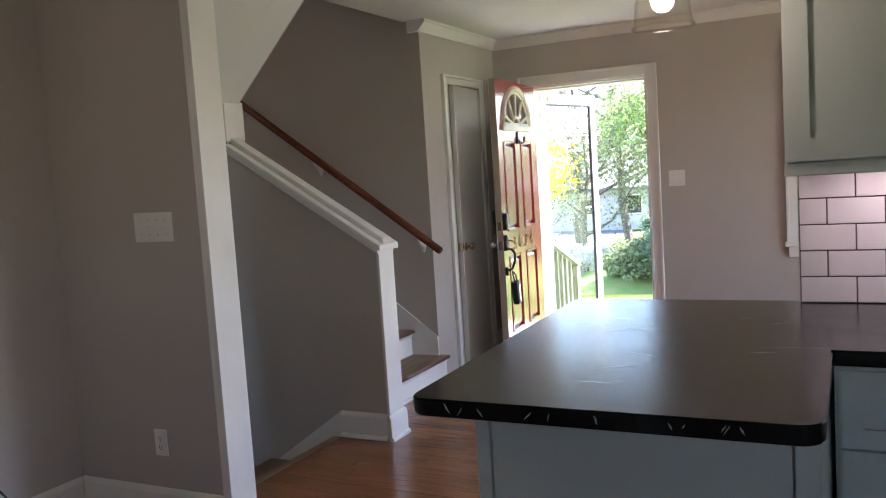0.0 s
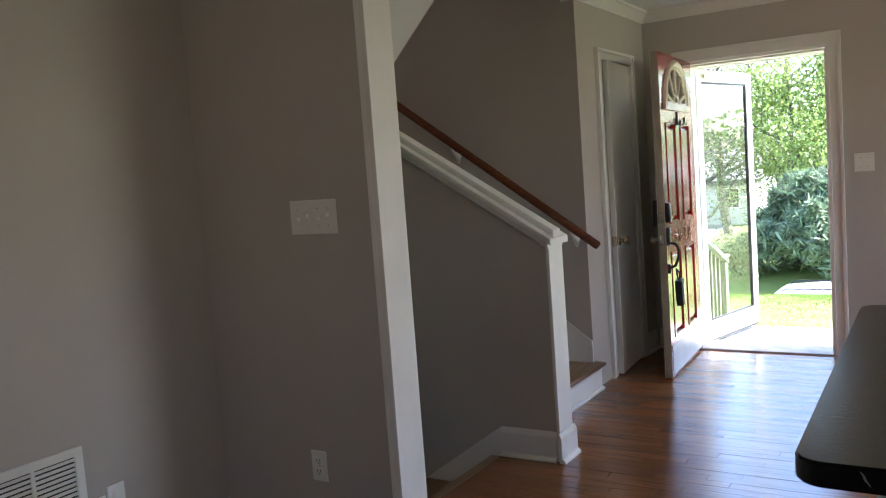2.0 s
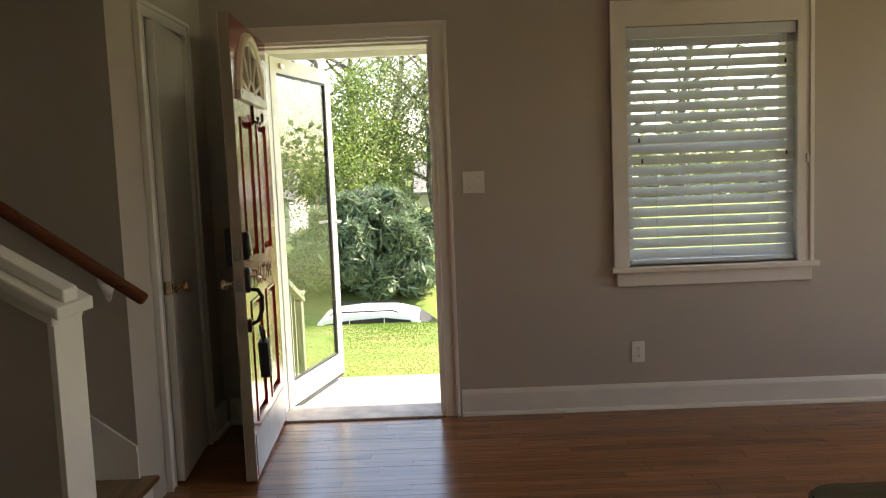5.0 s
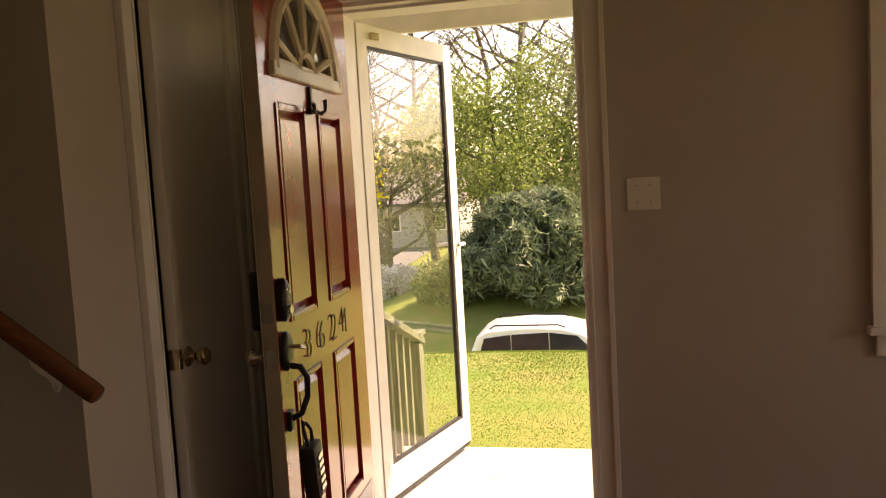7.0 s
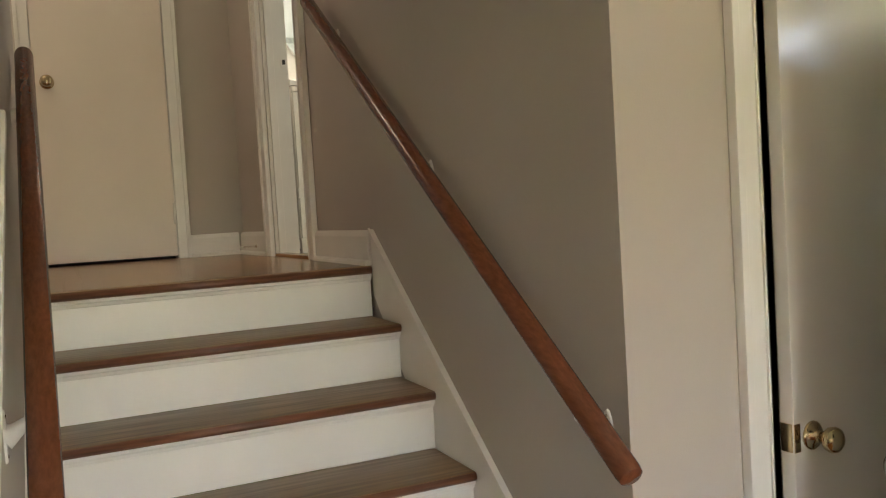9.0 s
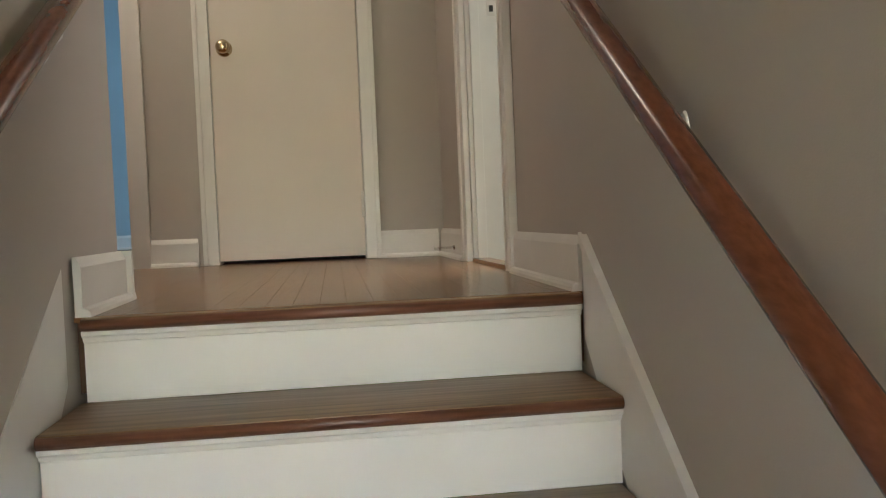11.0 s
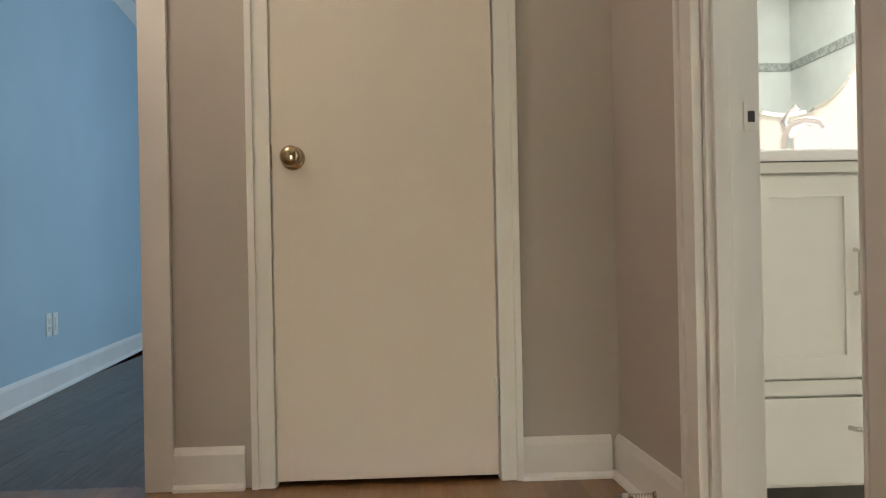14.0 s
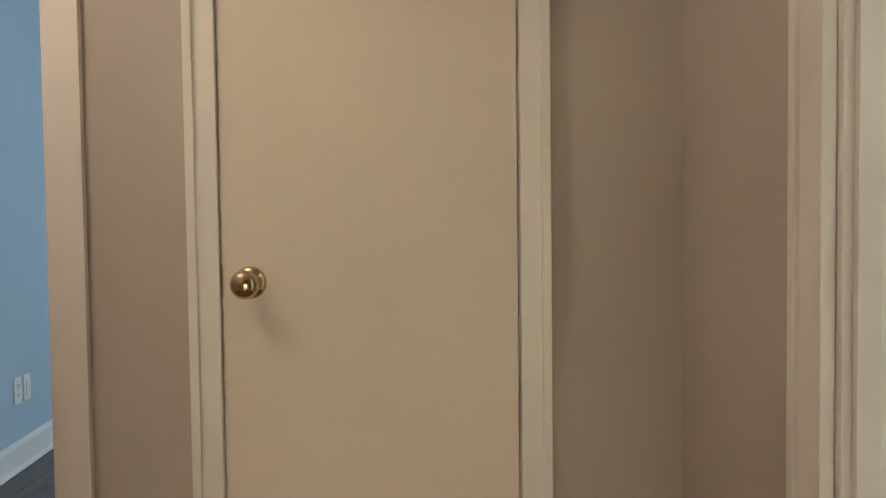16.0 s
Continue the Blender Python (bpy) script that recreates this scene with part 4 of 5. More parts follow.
def blind():
    b = thing("window_blind", "closed white slatted blind in the living room window", "blind")
    x0, x1 = WX0 + 0.005, WX1 - 0.005
    part("head_rail", box(x0, x1, -0.005, 0.05, WZ1 - 0.06, WZ1 - 0.002, bevel=0.004), M_BLIND, b)
    part("bottom_rail", box(x0 + 0.01, x1 - 0.01, 0.002, 0.045, WZ0 + 0.012, WZ0 + 0.032, bevel=0.003), M_BLIND, b)
    n = 21
    z0, z1 = WZ0 + 0.065, WZ1 - 0.085
    me = None
    for i in range(n):
        z = z0 + (z1 - z0) * i / (n - 1)
        if me is None:
            bm = box(-0.5 * (x1 - x0) + 0.004, 0.5 * (x1 - x0) - 0.004, -0.027, 0.027, -0.0016, 0.0016)
            me = part("slat", bm, M_BLIND, b)
            ob = me
        else:
            ob = new("slat", me.data)
            ob.parent = b
        ob.matrix_local = pose(0.5 * (x0 + x1), 0.024, z, 57 + 2.2 * math.sin(i * 1.9), 0, 0.25 * math.sin(i * 2.3))
    for x in (x0 + 0.15, 0.5 * (x0 + x1), x1 - 0.15):
        part("ladder_cord", tube([(x, -0.004, z0 - 0.02), (x, -0.004, z1 + 0.03)], 0.0012, 6), M_BLIND, b)
    for x, za in ((x0 + 0.06, 1.47), (x0 + 0.075, 1.36), (x1 - 0.06, 1.86), (x1 - 0.055, 1.38)):
        part("pull_cord", tube([(x, -0.010, za), (x, -0.008, WZ1 - 0.05)], 0.0011, 6), M_BLIND, b)
        part("tassel", lathe([(0, 0), (0.006, 0), (0.0045, 0.022), (0, 0.028)], Matrix.Translation((x, -0.010, za - 0.025)), 10), M_BLACK, b)
    return b


blind()
hook = thing("cord_cleat", "small white cord cleat on the window casing", "cleat", pose(WX1 + 0.045, -0.021, 1.33))
part("cleat", box(-0.006, 0.006, -0.012, 0.0, -0.025, 0.025, bevel=0.003), M_PLATE, hook)


def plate(name, label, category, m, w, h, kind):
    """A wall plate that faces local -y."""
    p = thing(name, label, category, m)
    part("cover_plate", box(-w / 2, w / 2, -0.006, 0, -h / 2, h / 2, bevel=0.0025), M_PLATE, p)
    if kind == "outlet":
        for z in (-0.020, 0.020):
            r = part("receptacle", box(-0.016, 0.016, -0.0085, -0.006, z - 0.014, z + 0.014, bevel=0.002), M_PLATE, p)
            for a, b in ((-0.009, -0.006), (0.005, 0.008)):
                part("slot", box(a, b, -0.0090, -0.0084, z - 0.002, z + 0.008), M_SLOT, r)
            part("slot", box(-0.003, 0.003, -0.0090, -0.0084, z - 0.010, z - 0.005), M_SLOT, r)
        part("screw", lathe([(0, 0), (0.003, 0), (0, 0.001)], Matrix.Translation((0, -0.006, 0)) @ pose(0, 0, 0, 90), 8), M_NICKEL, p)
    elif kind == "paddle":
        part("rocker", box(-0.016, 0.016, -0.010, -0.006, -0.033, 0.033, bevel=0.003), M_PLATE, p)
    else:
        for i in range(kind):
            x = (i - (kind - 1) / 2) * 0.046
            part("slot_frame", box(x - 0.006, x + 0.006, -0.0075, -0.006, -0.013, 0.013), M_PLATE, p)
            part("toggle", box(x - 0.004, x + 0.004, -0.019, -0.007, (0.0 if i % 2 else -0.010), (0.010 if i % 2 else 0.0), bevel=0.0015), M_PLATE, p)
            for z in (-0.030, 0.030):
                part("screw", lathe([(0, 0), (0.003, 0), (0, 0.001)], Matrix.Translation((x, -0.006, z)) @ pose(0, 0, 0, 90), 8), M_NICKEL, p)
    return p


plate("light_switch", "white four-gang toggle switch plate on the dining wall", "light switch", pose(-0.042, -3.68, 1.271), 0.212, 0.122, 4)
plate("wall_outlet", "white duplex outlet on the dining wall", "outlet", pose(-0.116, -3.68, 0.343), 0.070, 0.115, "outlet")
plate("light_switch", "white two-gang toggle switch plate beside the front door", "light switch", pose(1.408, 0.0, 1.272), 0.116, 0.116, 2)
plate("wall_outlet", "white duplex outlet under the living room window", "outlet", pose(2.271, 0.0, 0.318), 0.070, 0.115, "outlet")
plate("wall_outlet", "white duplex outlet beside the return vent", "outlet", pose(VX, -4.268, 0.305, 0, 0, 90), 0.070, 0.115, "outlet")
cable_plate = plate("cable_plate", "white wall plate with a black cable", "cable plate", pose(VX, -4.190, 0.330, 0, 0, 90), 0.070, 0.115, "paddle")
cable = thing("cable", "thin black cable running from the wall plate to the floor", "cable")
part("cord", tube([(VX + 0.008, -4.190, 0.325), (VX + 0.04, -4.183, 0.318), (VX + 0.08, -4.15, 0.26), (VX + 0.14, -4.09, 0.13), (VX + 0.20, -4.07, 0.03), (VX + 0.30, -4.14, 0.006), (VX + 0.45, -4.34, 0.005)], 0.0045, 8), M_RUBBER, cable)
plate("wall_outlet", "white duplex outlet on the blue bedroom wall", "outlet", pose(-5.206, -3.683, L + 0.34, 0, 0, 184), 0.070, 0.115, "outlet")
plate("cable_plate", "white cable plate beside the bedroom outlet", "cable plate", pose(-5.301, -3.6896, L + 0.338, 0, 0, 184), 0.070, 0.115, "paddle")


def vent():
    v = thing("return_vent", "white louvred return air vent low on the wall", "vent", pose(VX, -4.784, 0.135, 0, 0, 90))
    w, h = 0.96, 0.43
    part("backing", box(-w / 2 + 0.02, w / 2 - 0.02, -0.002, 0.0, 0.02, h - 0.02), M_SLOT, v)
    part("frame", boxes((-w / 2, w / 2, -0.010, 0, 0, 0.03), (-w / 2, w / 2, -0.010, 0, h - 0.03, h), (-w / 2, -w / 2 + 0.03, -0.0102, 0, 0.03, h - 0.03), (w / 2 - 0.03, w / 2, -0.0102, 0, 0.03, h - 0.03)), M_PLATE, v)
    for i in range(1, 6):
        x = -w / 2 + 0.03 + (w - 0.06) * i / 6
        part("divider", box(x - 0.006, x + 0.006, -0.009, -0.001, 0.03, h - 0.03), M_PLATE, v)
    first = None
    for i in range(22):
        z = 0.040 + (h - 0.08) * i / 21
        if first is None:
            first = part("louvre", box(-w / 2 + 0.03, w / 2 - 0.03, -0.006, 0.006, -0.001, 0.001), M_PLATE, v)
            ob = first
        else:
            ob = new("louvre", first.data)
            ob.parent = v
        ob.matrix_local = pose(0, -0.0055, z, 38, 0, 0)
    return v


vent()


def pendant(x, y, zb, label):
    p = thing("pendant_lamp", label, "pendant lamp", pose(x, y, zb), group="glass pendant lamps")
    jar = [(0.078, 0.0), (0.080, 0.004), (0.0755, 0.012), (0.070, 0.06), (0.062, 0.125), (0.052, 0.145), (0.046, 0.150), (0.046, 0.165)]
    sh = soften(part("shade", lathe(jar + [(r - 0.003, z) for r, z in jar[::-1]], None, 32), M_SHADE, p, "clear jar glass shade"), 60)
    sh.visible_shadow = False
    part("rim", lathe([(0.0745, 0.0), (0.080, 0.0), (0.0815, 0.003), (0.080, 0.006), (0.0745, 0.006), (0.0745, 0.0)], None, 32), M_SHADE, p, smooth=True).visible_shadow = False
    soften(part("socket_cap", lathe([(0, 0.145), (0.026, 0.145), (0.026, 0.165), (0.052, 0.166), (0.054, 0.176), (0.050, 0.200), (0.018, 0.215), (0.010, 0.230), (0, 0.232)], None, 24), M_BLACK, p), 40)
    part("bulb", lathe([(0.0, 0.040), (0.014, 0.042), (0.027, 0.055), (0.031, 0.075), (0.027, 0.095), (0.016, 0.115), (0.013, 0.145), (0, 0.146)], None, 20), M_BULB, p, "lit warm bulb", smooth=True).visible_shadow = False
    part("rod", tube([(0, 0, 0.228), (0, 0, H - zb - 0.018)], 0.006, 8), M_BLACK, p)
    soften(part("canopy", lathe([(0, H - zb), (0.06, H - zb), (0.058, H - zb - 0.014), (0.02, H - zb - 0.022), (0, H - zb - 0.022)], None, 24), M_BLACK, p), 40)
    return p


pendant(0.56, -5.40, 1.70, "lit glass jar pendant lamp over the dining table place")
pendant(0.25, -5.30, 1.70, "lit glass jar pendant lamp beside the other")
pendant(2.135, -4.0, 1.755, "lit glass jar pendant lamp above the stone counter")

# ---- kitchen ----


def shaker(parent, x0, x1, z0, z1, y, material, rail=0.06, handle=None):
    """A door or drawer front facing -y with a sunk panel."""
    d = part("door", boxes((x0, x0 + rail, y - 0.019, y, z0, z1), (x1 - rail, x1, y - 0.019, y, z0, z1), (x0 + rail, x1 - rail, y - 0.019, y, z0, z0 + rail), (x0 + rail, x1 - rail, y - 0.019, y, z1 - rail, z1)), material, parent)
    part("panel", box(x0 + rail, x1 - rail, y - 0.011, y, z0 + rail, z1 - rail), material, d)
    return d


CX0, CX1, CX2, CY0, CY1, CY2 = 1.710, 2.520, 4.28, -4.730, -4.135, -3.36
CZ = 0.949


def counter():
    c = thing("stone_countertop", "matte black veined stone countertop on white cabinets", "countertop")
    r = 0.045

    def arc(cx, cy, a0):
        return [(cx + r * math.cos(radians(a0 + 15 * k)), cy + r * math.sin(radians(a0 + 15 * k))) for k in range(7)]
    out = arc(CX0 + r, CY0 + r, 180) + arc(CX1 - r, CY0 + r, 270) + [(CX1, CY1), (CX2, CY1), (CX2, -3.472), (2.413, -3.472), (2.413, CY2 - 0.08)] + arc(CX0 - 0.022 + r, CY2 - 0.08 - r, 90)
    bm = prism(out, "z", CZ - 0.038, CZ)
    top = [e for e in bm.edges if abs(e.verts[0].co.z - e.verts[1].co.z) < 1e-6]
    bmesh.ops.bevel(bm, geom=top, offset=0.004, segments=2, affect="EDGES")
    slab = soften(part("slab", bm, M_STONE, c), 30)
    # pale veins lying in the polished face
    rv = random.Random(5)
    for i in range(26):
        x, y = rv.uniform(CX0 + 0.2, CX1 + 0.9), rv.uniform(CY0 + 0.05, CY2 - 0.3)
        if x > CX1 - 0.05 and y < CY1 + 0.1:
            continue
        a, ln = radians(rv.gauss(24, 16)), rv.uniform(0.04, 0.22)
        bmv, w = bmesh.new(), rv.uniform(0.0010, 0.0030)
        prev = None
        for k in range(9):
            f = k / 8
            px, py = x + math.cos(a) * ln * f + rv.uniform(-0.004, 0.004), y + math.sin(a) * ln * f + rv.uniform(-0.006, 0.006)
            ww = w * (1 - abs(2 * f - 1)) + 0.0003
            cur = (bmv.verts.new((px, py - ww, CZ + 0.0004)), bmv.verts.new((px, py + ww, CZ + 0.0004)))
            if prev:
                bmv.faces.new((prev[0], cur[0], cur[1], prev[1]))
            prev = cur
        part("vein", bmv, M_VEIN, c)
    for i in range(11):
        x = rv.uniform(CX0 + 0.08, CX1 - 0.08)
        bmv = bmesh.new()
        dx, sh = rv.uniform(0.004, 0.014) * rv.choice((-1, 1)), rv.uniform(0.0006, 0.0022)
        z0, z1 = CZ - 0.031 + rv.uniform(0, 0.010), CZ - 0.006 - rv.uniform(0, 0.008)
        rows = [(x + dx * f + rv.uniform(-0.0015, 0.0015), z0 + (z1 - z0) * f, sh * (1.2 - abs(2 * f - 1))) for f in (0, 0.25, 0.5, 0.75, 1.0)]
        bmv.faces.new([bmv.verts.new((p - q, CY0 - 0.0006, z)) for p, z, q in rows] + [bmv.verts.new((p + q, CY0 - 0.0006, z)) for p, z, q in rows[::-1]])
        part("vein", bmv, M_VEIN, c)
    return c


counter()


def peninsula():
    p = thing("peninsula_cabinet", "pale grey-green painted peninsula cabinet under the counter", "cabinet")
    x0, x1, y0, y1 = 1.812, 2.508, -4.60, -3.48
    part("body", boxes((x0, x1, y0 + 0.018, y1, 0.10, CZ - 0.038), (x0 + 0.05, x1 - 0.05, y0 + 0.07, y1, 0.0, 0.10)), M_CAB, p)
    part("back_panel", box(x0 + 0.032, x1 - 0.05, y0 + 0.004, y0 + 0.018, 0.0, CZ - 0.038), M_CAB, p)
    part("corner_post", box(x0 - 0.004, x0 + 0.028, y0, y0 + 0.022, 0.0, CZ - 0.038, bevel=0.003), M_CAB, p)
    part("corner_post", box(x1 - 0.046, x1 - 0.004, y0, y0 + 0.022, 0.0, CZ - 0.038, bevel=0.003), M_CAB, p)
    return p


peninsula()


def drawer_unit(x0, x1, name, label):
    d = thing(name, label, "cabinet", group="kitchen base cabinets")
    part("body", boxes((x0, x1, -4.055, -3.475, 0.10, CZ - 0.04), (x0, x1, -4.0, -3.475, 0.0, 0.10)), M_CAB, d)
    for z0, z1 in ((0.700, 0.885), (0.395, 0.690), (0.115, 0.390)):
        bm = boxes((x0 + 0.012, x0 + 0.062, -4.075, -4.056, z0, z1), (x1 - 0.062, x1 - 0.012, -4.075, -4.056, z0, z1), (x0 + 0.062, x1 - 0.062, -4.075, -4.056, z0, z0 + 0.045), (x0 + 0.062, x1 - 0.062, -4.075, -4.056, z1 - 0.045, z1))
        f = part("drawer_front", bm, M_CAB, d)
        part("panel", box(x0 + 0.062, x1 - 0.062, -4.068, -4.056, z0 + 0.045, z1 - 0.045), M_CAB, f)
    return d


drawer_unit(2.520, 2.975, "base_cabinet", "pale painted base cabinet with three shaker drawers")
drawer_unit(2.980, 3.575, "base_cabinet", "pale painted base cabinet with wide shaker drawers")


def upper_cabinet(x0, x1, label):
    u = thing("upper_cabinet", label, "cabinet", group="kitchen upper cabinets")
    part("body", box(x0, x1, -3.80, -3.475, 1.383, H - 0.004), M_CAB, u)
    part("light_rail", box(x0 - 0.002, x1, -3.812, -3.785, 1.348, 1.383, bevel=0.003), M_CAB, u)
    shaker(u, x0 + 0.004, x1 - 0.004, 1.388, 2.36, -3.801, M_CAB)
    return u


upper_cabinet(2.405, 2.825, "pale grey-green wall cabinet with a shaker door")
upper_cabinet(2.827, 3.285, "pale grey-green wall cabinet beside another")
splash = tagged(new("backsplash"), "white subway tile backsplash with dark grout", "backsplash", kind="structure")
part("grout", box(2.418, 3.6, -3.476, -3.4702, CZ + 0.001, 1.383), M_GROUT, splash)
TW, TH = 0.1524, 0.0762
for r in range(6):
    for k in range(-1, 9):
        a = 2.420 + k * (TW + 0.0035) - (0.5 * (TW + 0.0035) if r % 2 else 0.0)
        b = a + TW
        a, b = max(a, 2.420), min(b, 3.6)
        if b - a < 0.02:
            continue
        z = CZ + 0.003 + r * (TH + 0.0035)
        bm = box(a, b, -3.483, -3.476, z, min(z + TH, 1.381), bevel=0.0018)
        part("tile", bm, M_TILE, splash)
# area light without a fixture, added to brighten the tiles below the cabinets
lamp("under_cabinet_light", "AREA", look((2.80, -3.63, 1.378), (2.80, -3.63, 0)), 0.17, (1.0, 0.80, 0.74), (0.5, 0.05))

# ---- bathroom ----


def vanity():
    v = thing("bathroom_vanity", "cream painted bathroom vanity with shaker doors and drawers", "vanity", pose(-3.02, -0.765, L, 0, 0, 90))
    # local x runs along the front, -y is the front
    part("body", boxes((-0.30, 0.30, 0.002, 0.46, 0.06, 0.876)), M_VAN, v)
    for x in (-0.29, 0.25):
        part("leg", box(x, x + 0.04, 0.02, 0.06, -0.008, 0.06), M_VAN, v)
    for x0, x1 in ((-0.296, -0.003), (0.003, 0.296)):
        d = part("door", boxes((x0, x0 + 0.05, -0.017, 0.002, 0.337, 0.841), (x1 - 0.05, x1, -0.017, 0.002, 0.337, 0.841), (x0 + 0.05, x1 - 0.05, -0.017, 0.002, 0.337, 0.392), (x0 + 0.05, x1 - 0.05, -0.017, 0.002, 0.789, 0.841)), M_VAN, v)
        part("panel", box(x0 + 0.05, x1 - 0.05, -0.010, 0.002, 0.392, 0.789), M_VAN, d)
        hx = (x1 - 0.025) if x0 < 0 else (x0 + 0.025)
        part("handle", tube([(hx, -0.017, 0.655), (hx, -0.040, 0.650), (hx, -0.044, 0.60), (hx, -0.040, 0.55), (hx, -0.017, 0.545)], [0.006, 0.006, 0.007, 0.006, 0.006], 8), M_NICKEL, d, "brushed nickel pull")
    part("apron", box(-0.30, 0.30, -0.014, 0.002, 0.850, 0.876), M_VAN, v)
    part("rail", box(-0.30, 0.30, -0.014, 0.002, 0.293, 0.330), M_VAN, v)
    dr = part("drawer", box(-0.296, 0.296, -0.017, 0.002, 0.072, 0.286, bevel=0.002), M_VAN, v)
    part("handle", tube([(-0.05, -0.017, 0.21), (-0.045, -0.04, 0.21), (0.045, -0.04, 0.21), (0.05, -0.017, 0.21)], 0.006, 8), M_NICKEL, dr, "brushed nickel pull")
    part("basin_top", box(-0.312, 0.312, -0.03, 0.468, 0.878, 0.908, bevel=0.006), M_PORC, v, "glossy white basin top")
    return v


vanity()
f = thing("faucet", "chrome faucet on the vanity top", "faucet", pose(-3.37, -0.785, L + 0.908, 0, 0, 128))
soften(part("spout", tube([(0, 0, 0), (0, 0, 0.075), (0, -0.02, 0.108), (0, -0.06, 0.118), (0, -0.10, 0.108), (0, -0.115, 0.09)], [0.026, 0.021, 0.018, 0.014, 0.013, 0.013], 14), M_CHROME, f), 50)
soften(part("lever", tube([(0, 0, 0.085), (0, 0.012, 0.125), (0.0, -0.01, 0.150), (0, -0.035, 0.165)], [0.014, 0.012, 0.007, 0.010], 12), M_CHROME, f), 50)
part("base_plate", box(-0.05, 0.05, -0.025, 0.025, 0.0, 0.012, bevel=0.005), M_CHROME, f)
mr = thing("round_mirror", "frameless round mirror on the bathroom wall", "mirror", pose(-3.50, -0.735, L + 1.325, 0, 90, 0))
part("mirror_glass", lathe([(0, 0.012), (0.248, 0.012), (0.258, 0.006), (0.258, 0.001), (0, 0.001)], None, 48), M_MIRROR, mr)
M_SHOWER = mat("pale_shower_tile", (0.72, 0.79, 0.77), 0.2, var=0.04, scale=6)
M_BAND = mat("mosaic_band", (0.42, 0.47, 0.45), 0.25, var=0.25, scale=60)
shower = tagged(new("shower_wall"), "pale green shower tiles with a mosaic band", "tiles", kind="structure")
part("tile_field", boxes((-1.62, -1.602, -1.12, 0.216, L, L + 2.2), (-3.0, -1.622, 0.202, 0.218, L, L + 2.2)), M_SHOWER, shower)
part("band", boxes((-1.626, -1.62, -1.12, 0.196, L + 1.605, L + 1.65), (-3.0, -1.626, 0.196, 0.202, L + 1.605, L + 1.65)), M_BAND, shower)


def ceiling_light(x, y, z, label):
    c = thing("ceiling_light", label, "ceiling light", pose(x, y, z))
    part("base", lathe([(0, 0), (0.10, 0), (0.10, -0.02), (0, -0.02)], None, 24), M_NICKEL, c)
    sh = part("globe", lathe([(0.085, -0.02), (0.12, -0.05), (0.115, -0.09), (0.07, -0.12), (0, -0.13)], None, 24), glow("frosted_globe", (1.0, 0.86, 0.68), 0.5), c, smooth=True)
    sh.visible_shadow = False
    return c


ceiling_light(-2.62, -2.92, UP, "frosted glass hall ceiling light")

# ---- outdoors ----


def smooth(a, b, v):
    t = min(1.0, max(0.0, (v - a) / (b - a)))
    return t * t * (3 - 2 * t)


def ground_z(x, y):
    if y < 1.0:
        return -0.17
    z = -0.17 - 0.42 * smooth(1.0, 6.2, y) * (y - 1.0) / max(5.2, y - 1.0)
    z -= 2.56 * smooth(5.2, 10.6, y)
    bank = smooth(-8.5, -4.0, x)
    z += bank * (1.0 * smooth(16.5, 21.0, y) + 1.5 * smooth(21.0, 34.0, y)) + (1 - bank) * 0.9 * smooth(30.0, 60.0, y)
    z -= 1.8 * bank * smooth(38.0, 44.0, y)
    return z + 0.03 * math.sin(x * 0.9 + 1.3) * smooth(2.0, 5.0, y) * (1 - smooth(10.0, 11.0, y)) * smooth(1.0, 3.0, y)


def sheet(name, xs, ys, dz, material, label, category, keep=None):
    verts = [(x, y, ground_z(x, y) + dz) for y in ys for x in xs]
    n = len(xs)
    faces = []
    for j in range(len(ys) - 1):
        for i in range(n - 1):
            if keep is None or keep(0.5 * (xs[i] + xs[i + 1]), 0.5 * (ys[j] + ys[j + 1])):
                faces.append((j * n + i, j * n + i + 1, (j + 1) * n + i + 1, (j + 1) * n + i))
    me = bpy.data.meshes.new(name)
    me.from_pydata(verts, [], faces)
    me.materials.append(material)
    for p in me.polygons:
        p.use_smooth = True
    return tagged(new(name, me), label, category, kind="structure")


GX = [-2000, -600, -200, -90, -60, -45] + [-36 + 1.2 * i for i in range(61)] + [45, 60, 90, 200, 600, 2000]
GY = [-2000, -400, -60, -8.45, -4.3, -2.2, 0.15] + [0.6 + 0.5 * i for i in range(76)] + [40 + 3 * i for i in range(12)] + [90, 140, 300, 900, 2000]
sheet("ground", GX, GY, 0.0, M_SOIL, "sunlit green and straw coloured lawn", "lawn", lambda x, y: not (-4.8 < x < 0.0 and -4.3 < y < -2.2))
RX = [-90, -60, -45] + [-36 + 1.2 * i for i in range(61)] + [45, 60, 90]
RY = [11.0 + 0.5 * i for i in range(11)]
sheet("road", RX, RY, 0.03, M_ROAD, "pale grey asphalt street", "road")
sheet("road_branch", [-15.5 + 0.5 * i for i in range(13)], [16.0 + 1.0 * i for i in range(50)], 0.034, M_ROAD, "pale grey asphalt side street", "road")
for y in (10.9, 16.0):
    bm = bmesh.new()
    for a, b in zip(RX, RX[1:]):
        if y > 15 and -16 < 0.5 * (a + b) < -9:
            continue
        z = ground_z(0.5 * (a + b), y + 0.08)
        add_box(bm, a, b, y, y + 0.15, z - 0.25, z + 0.13)
    struct("kerb", bm, M_CONC, "concrete street kerb", "kerb")

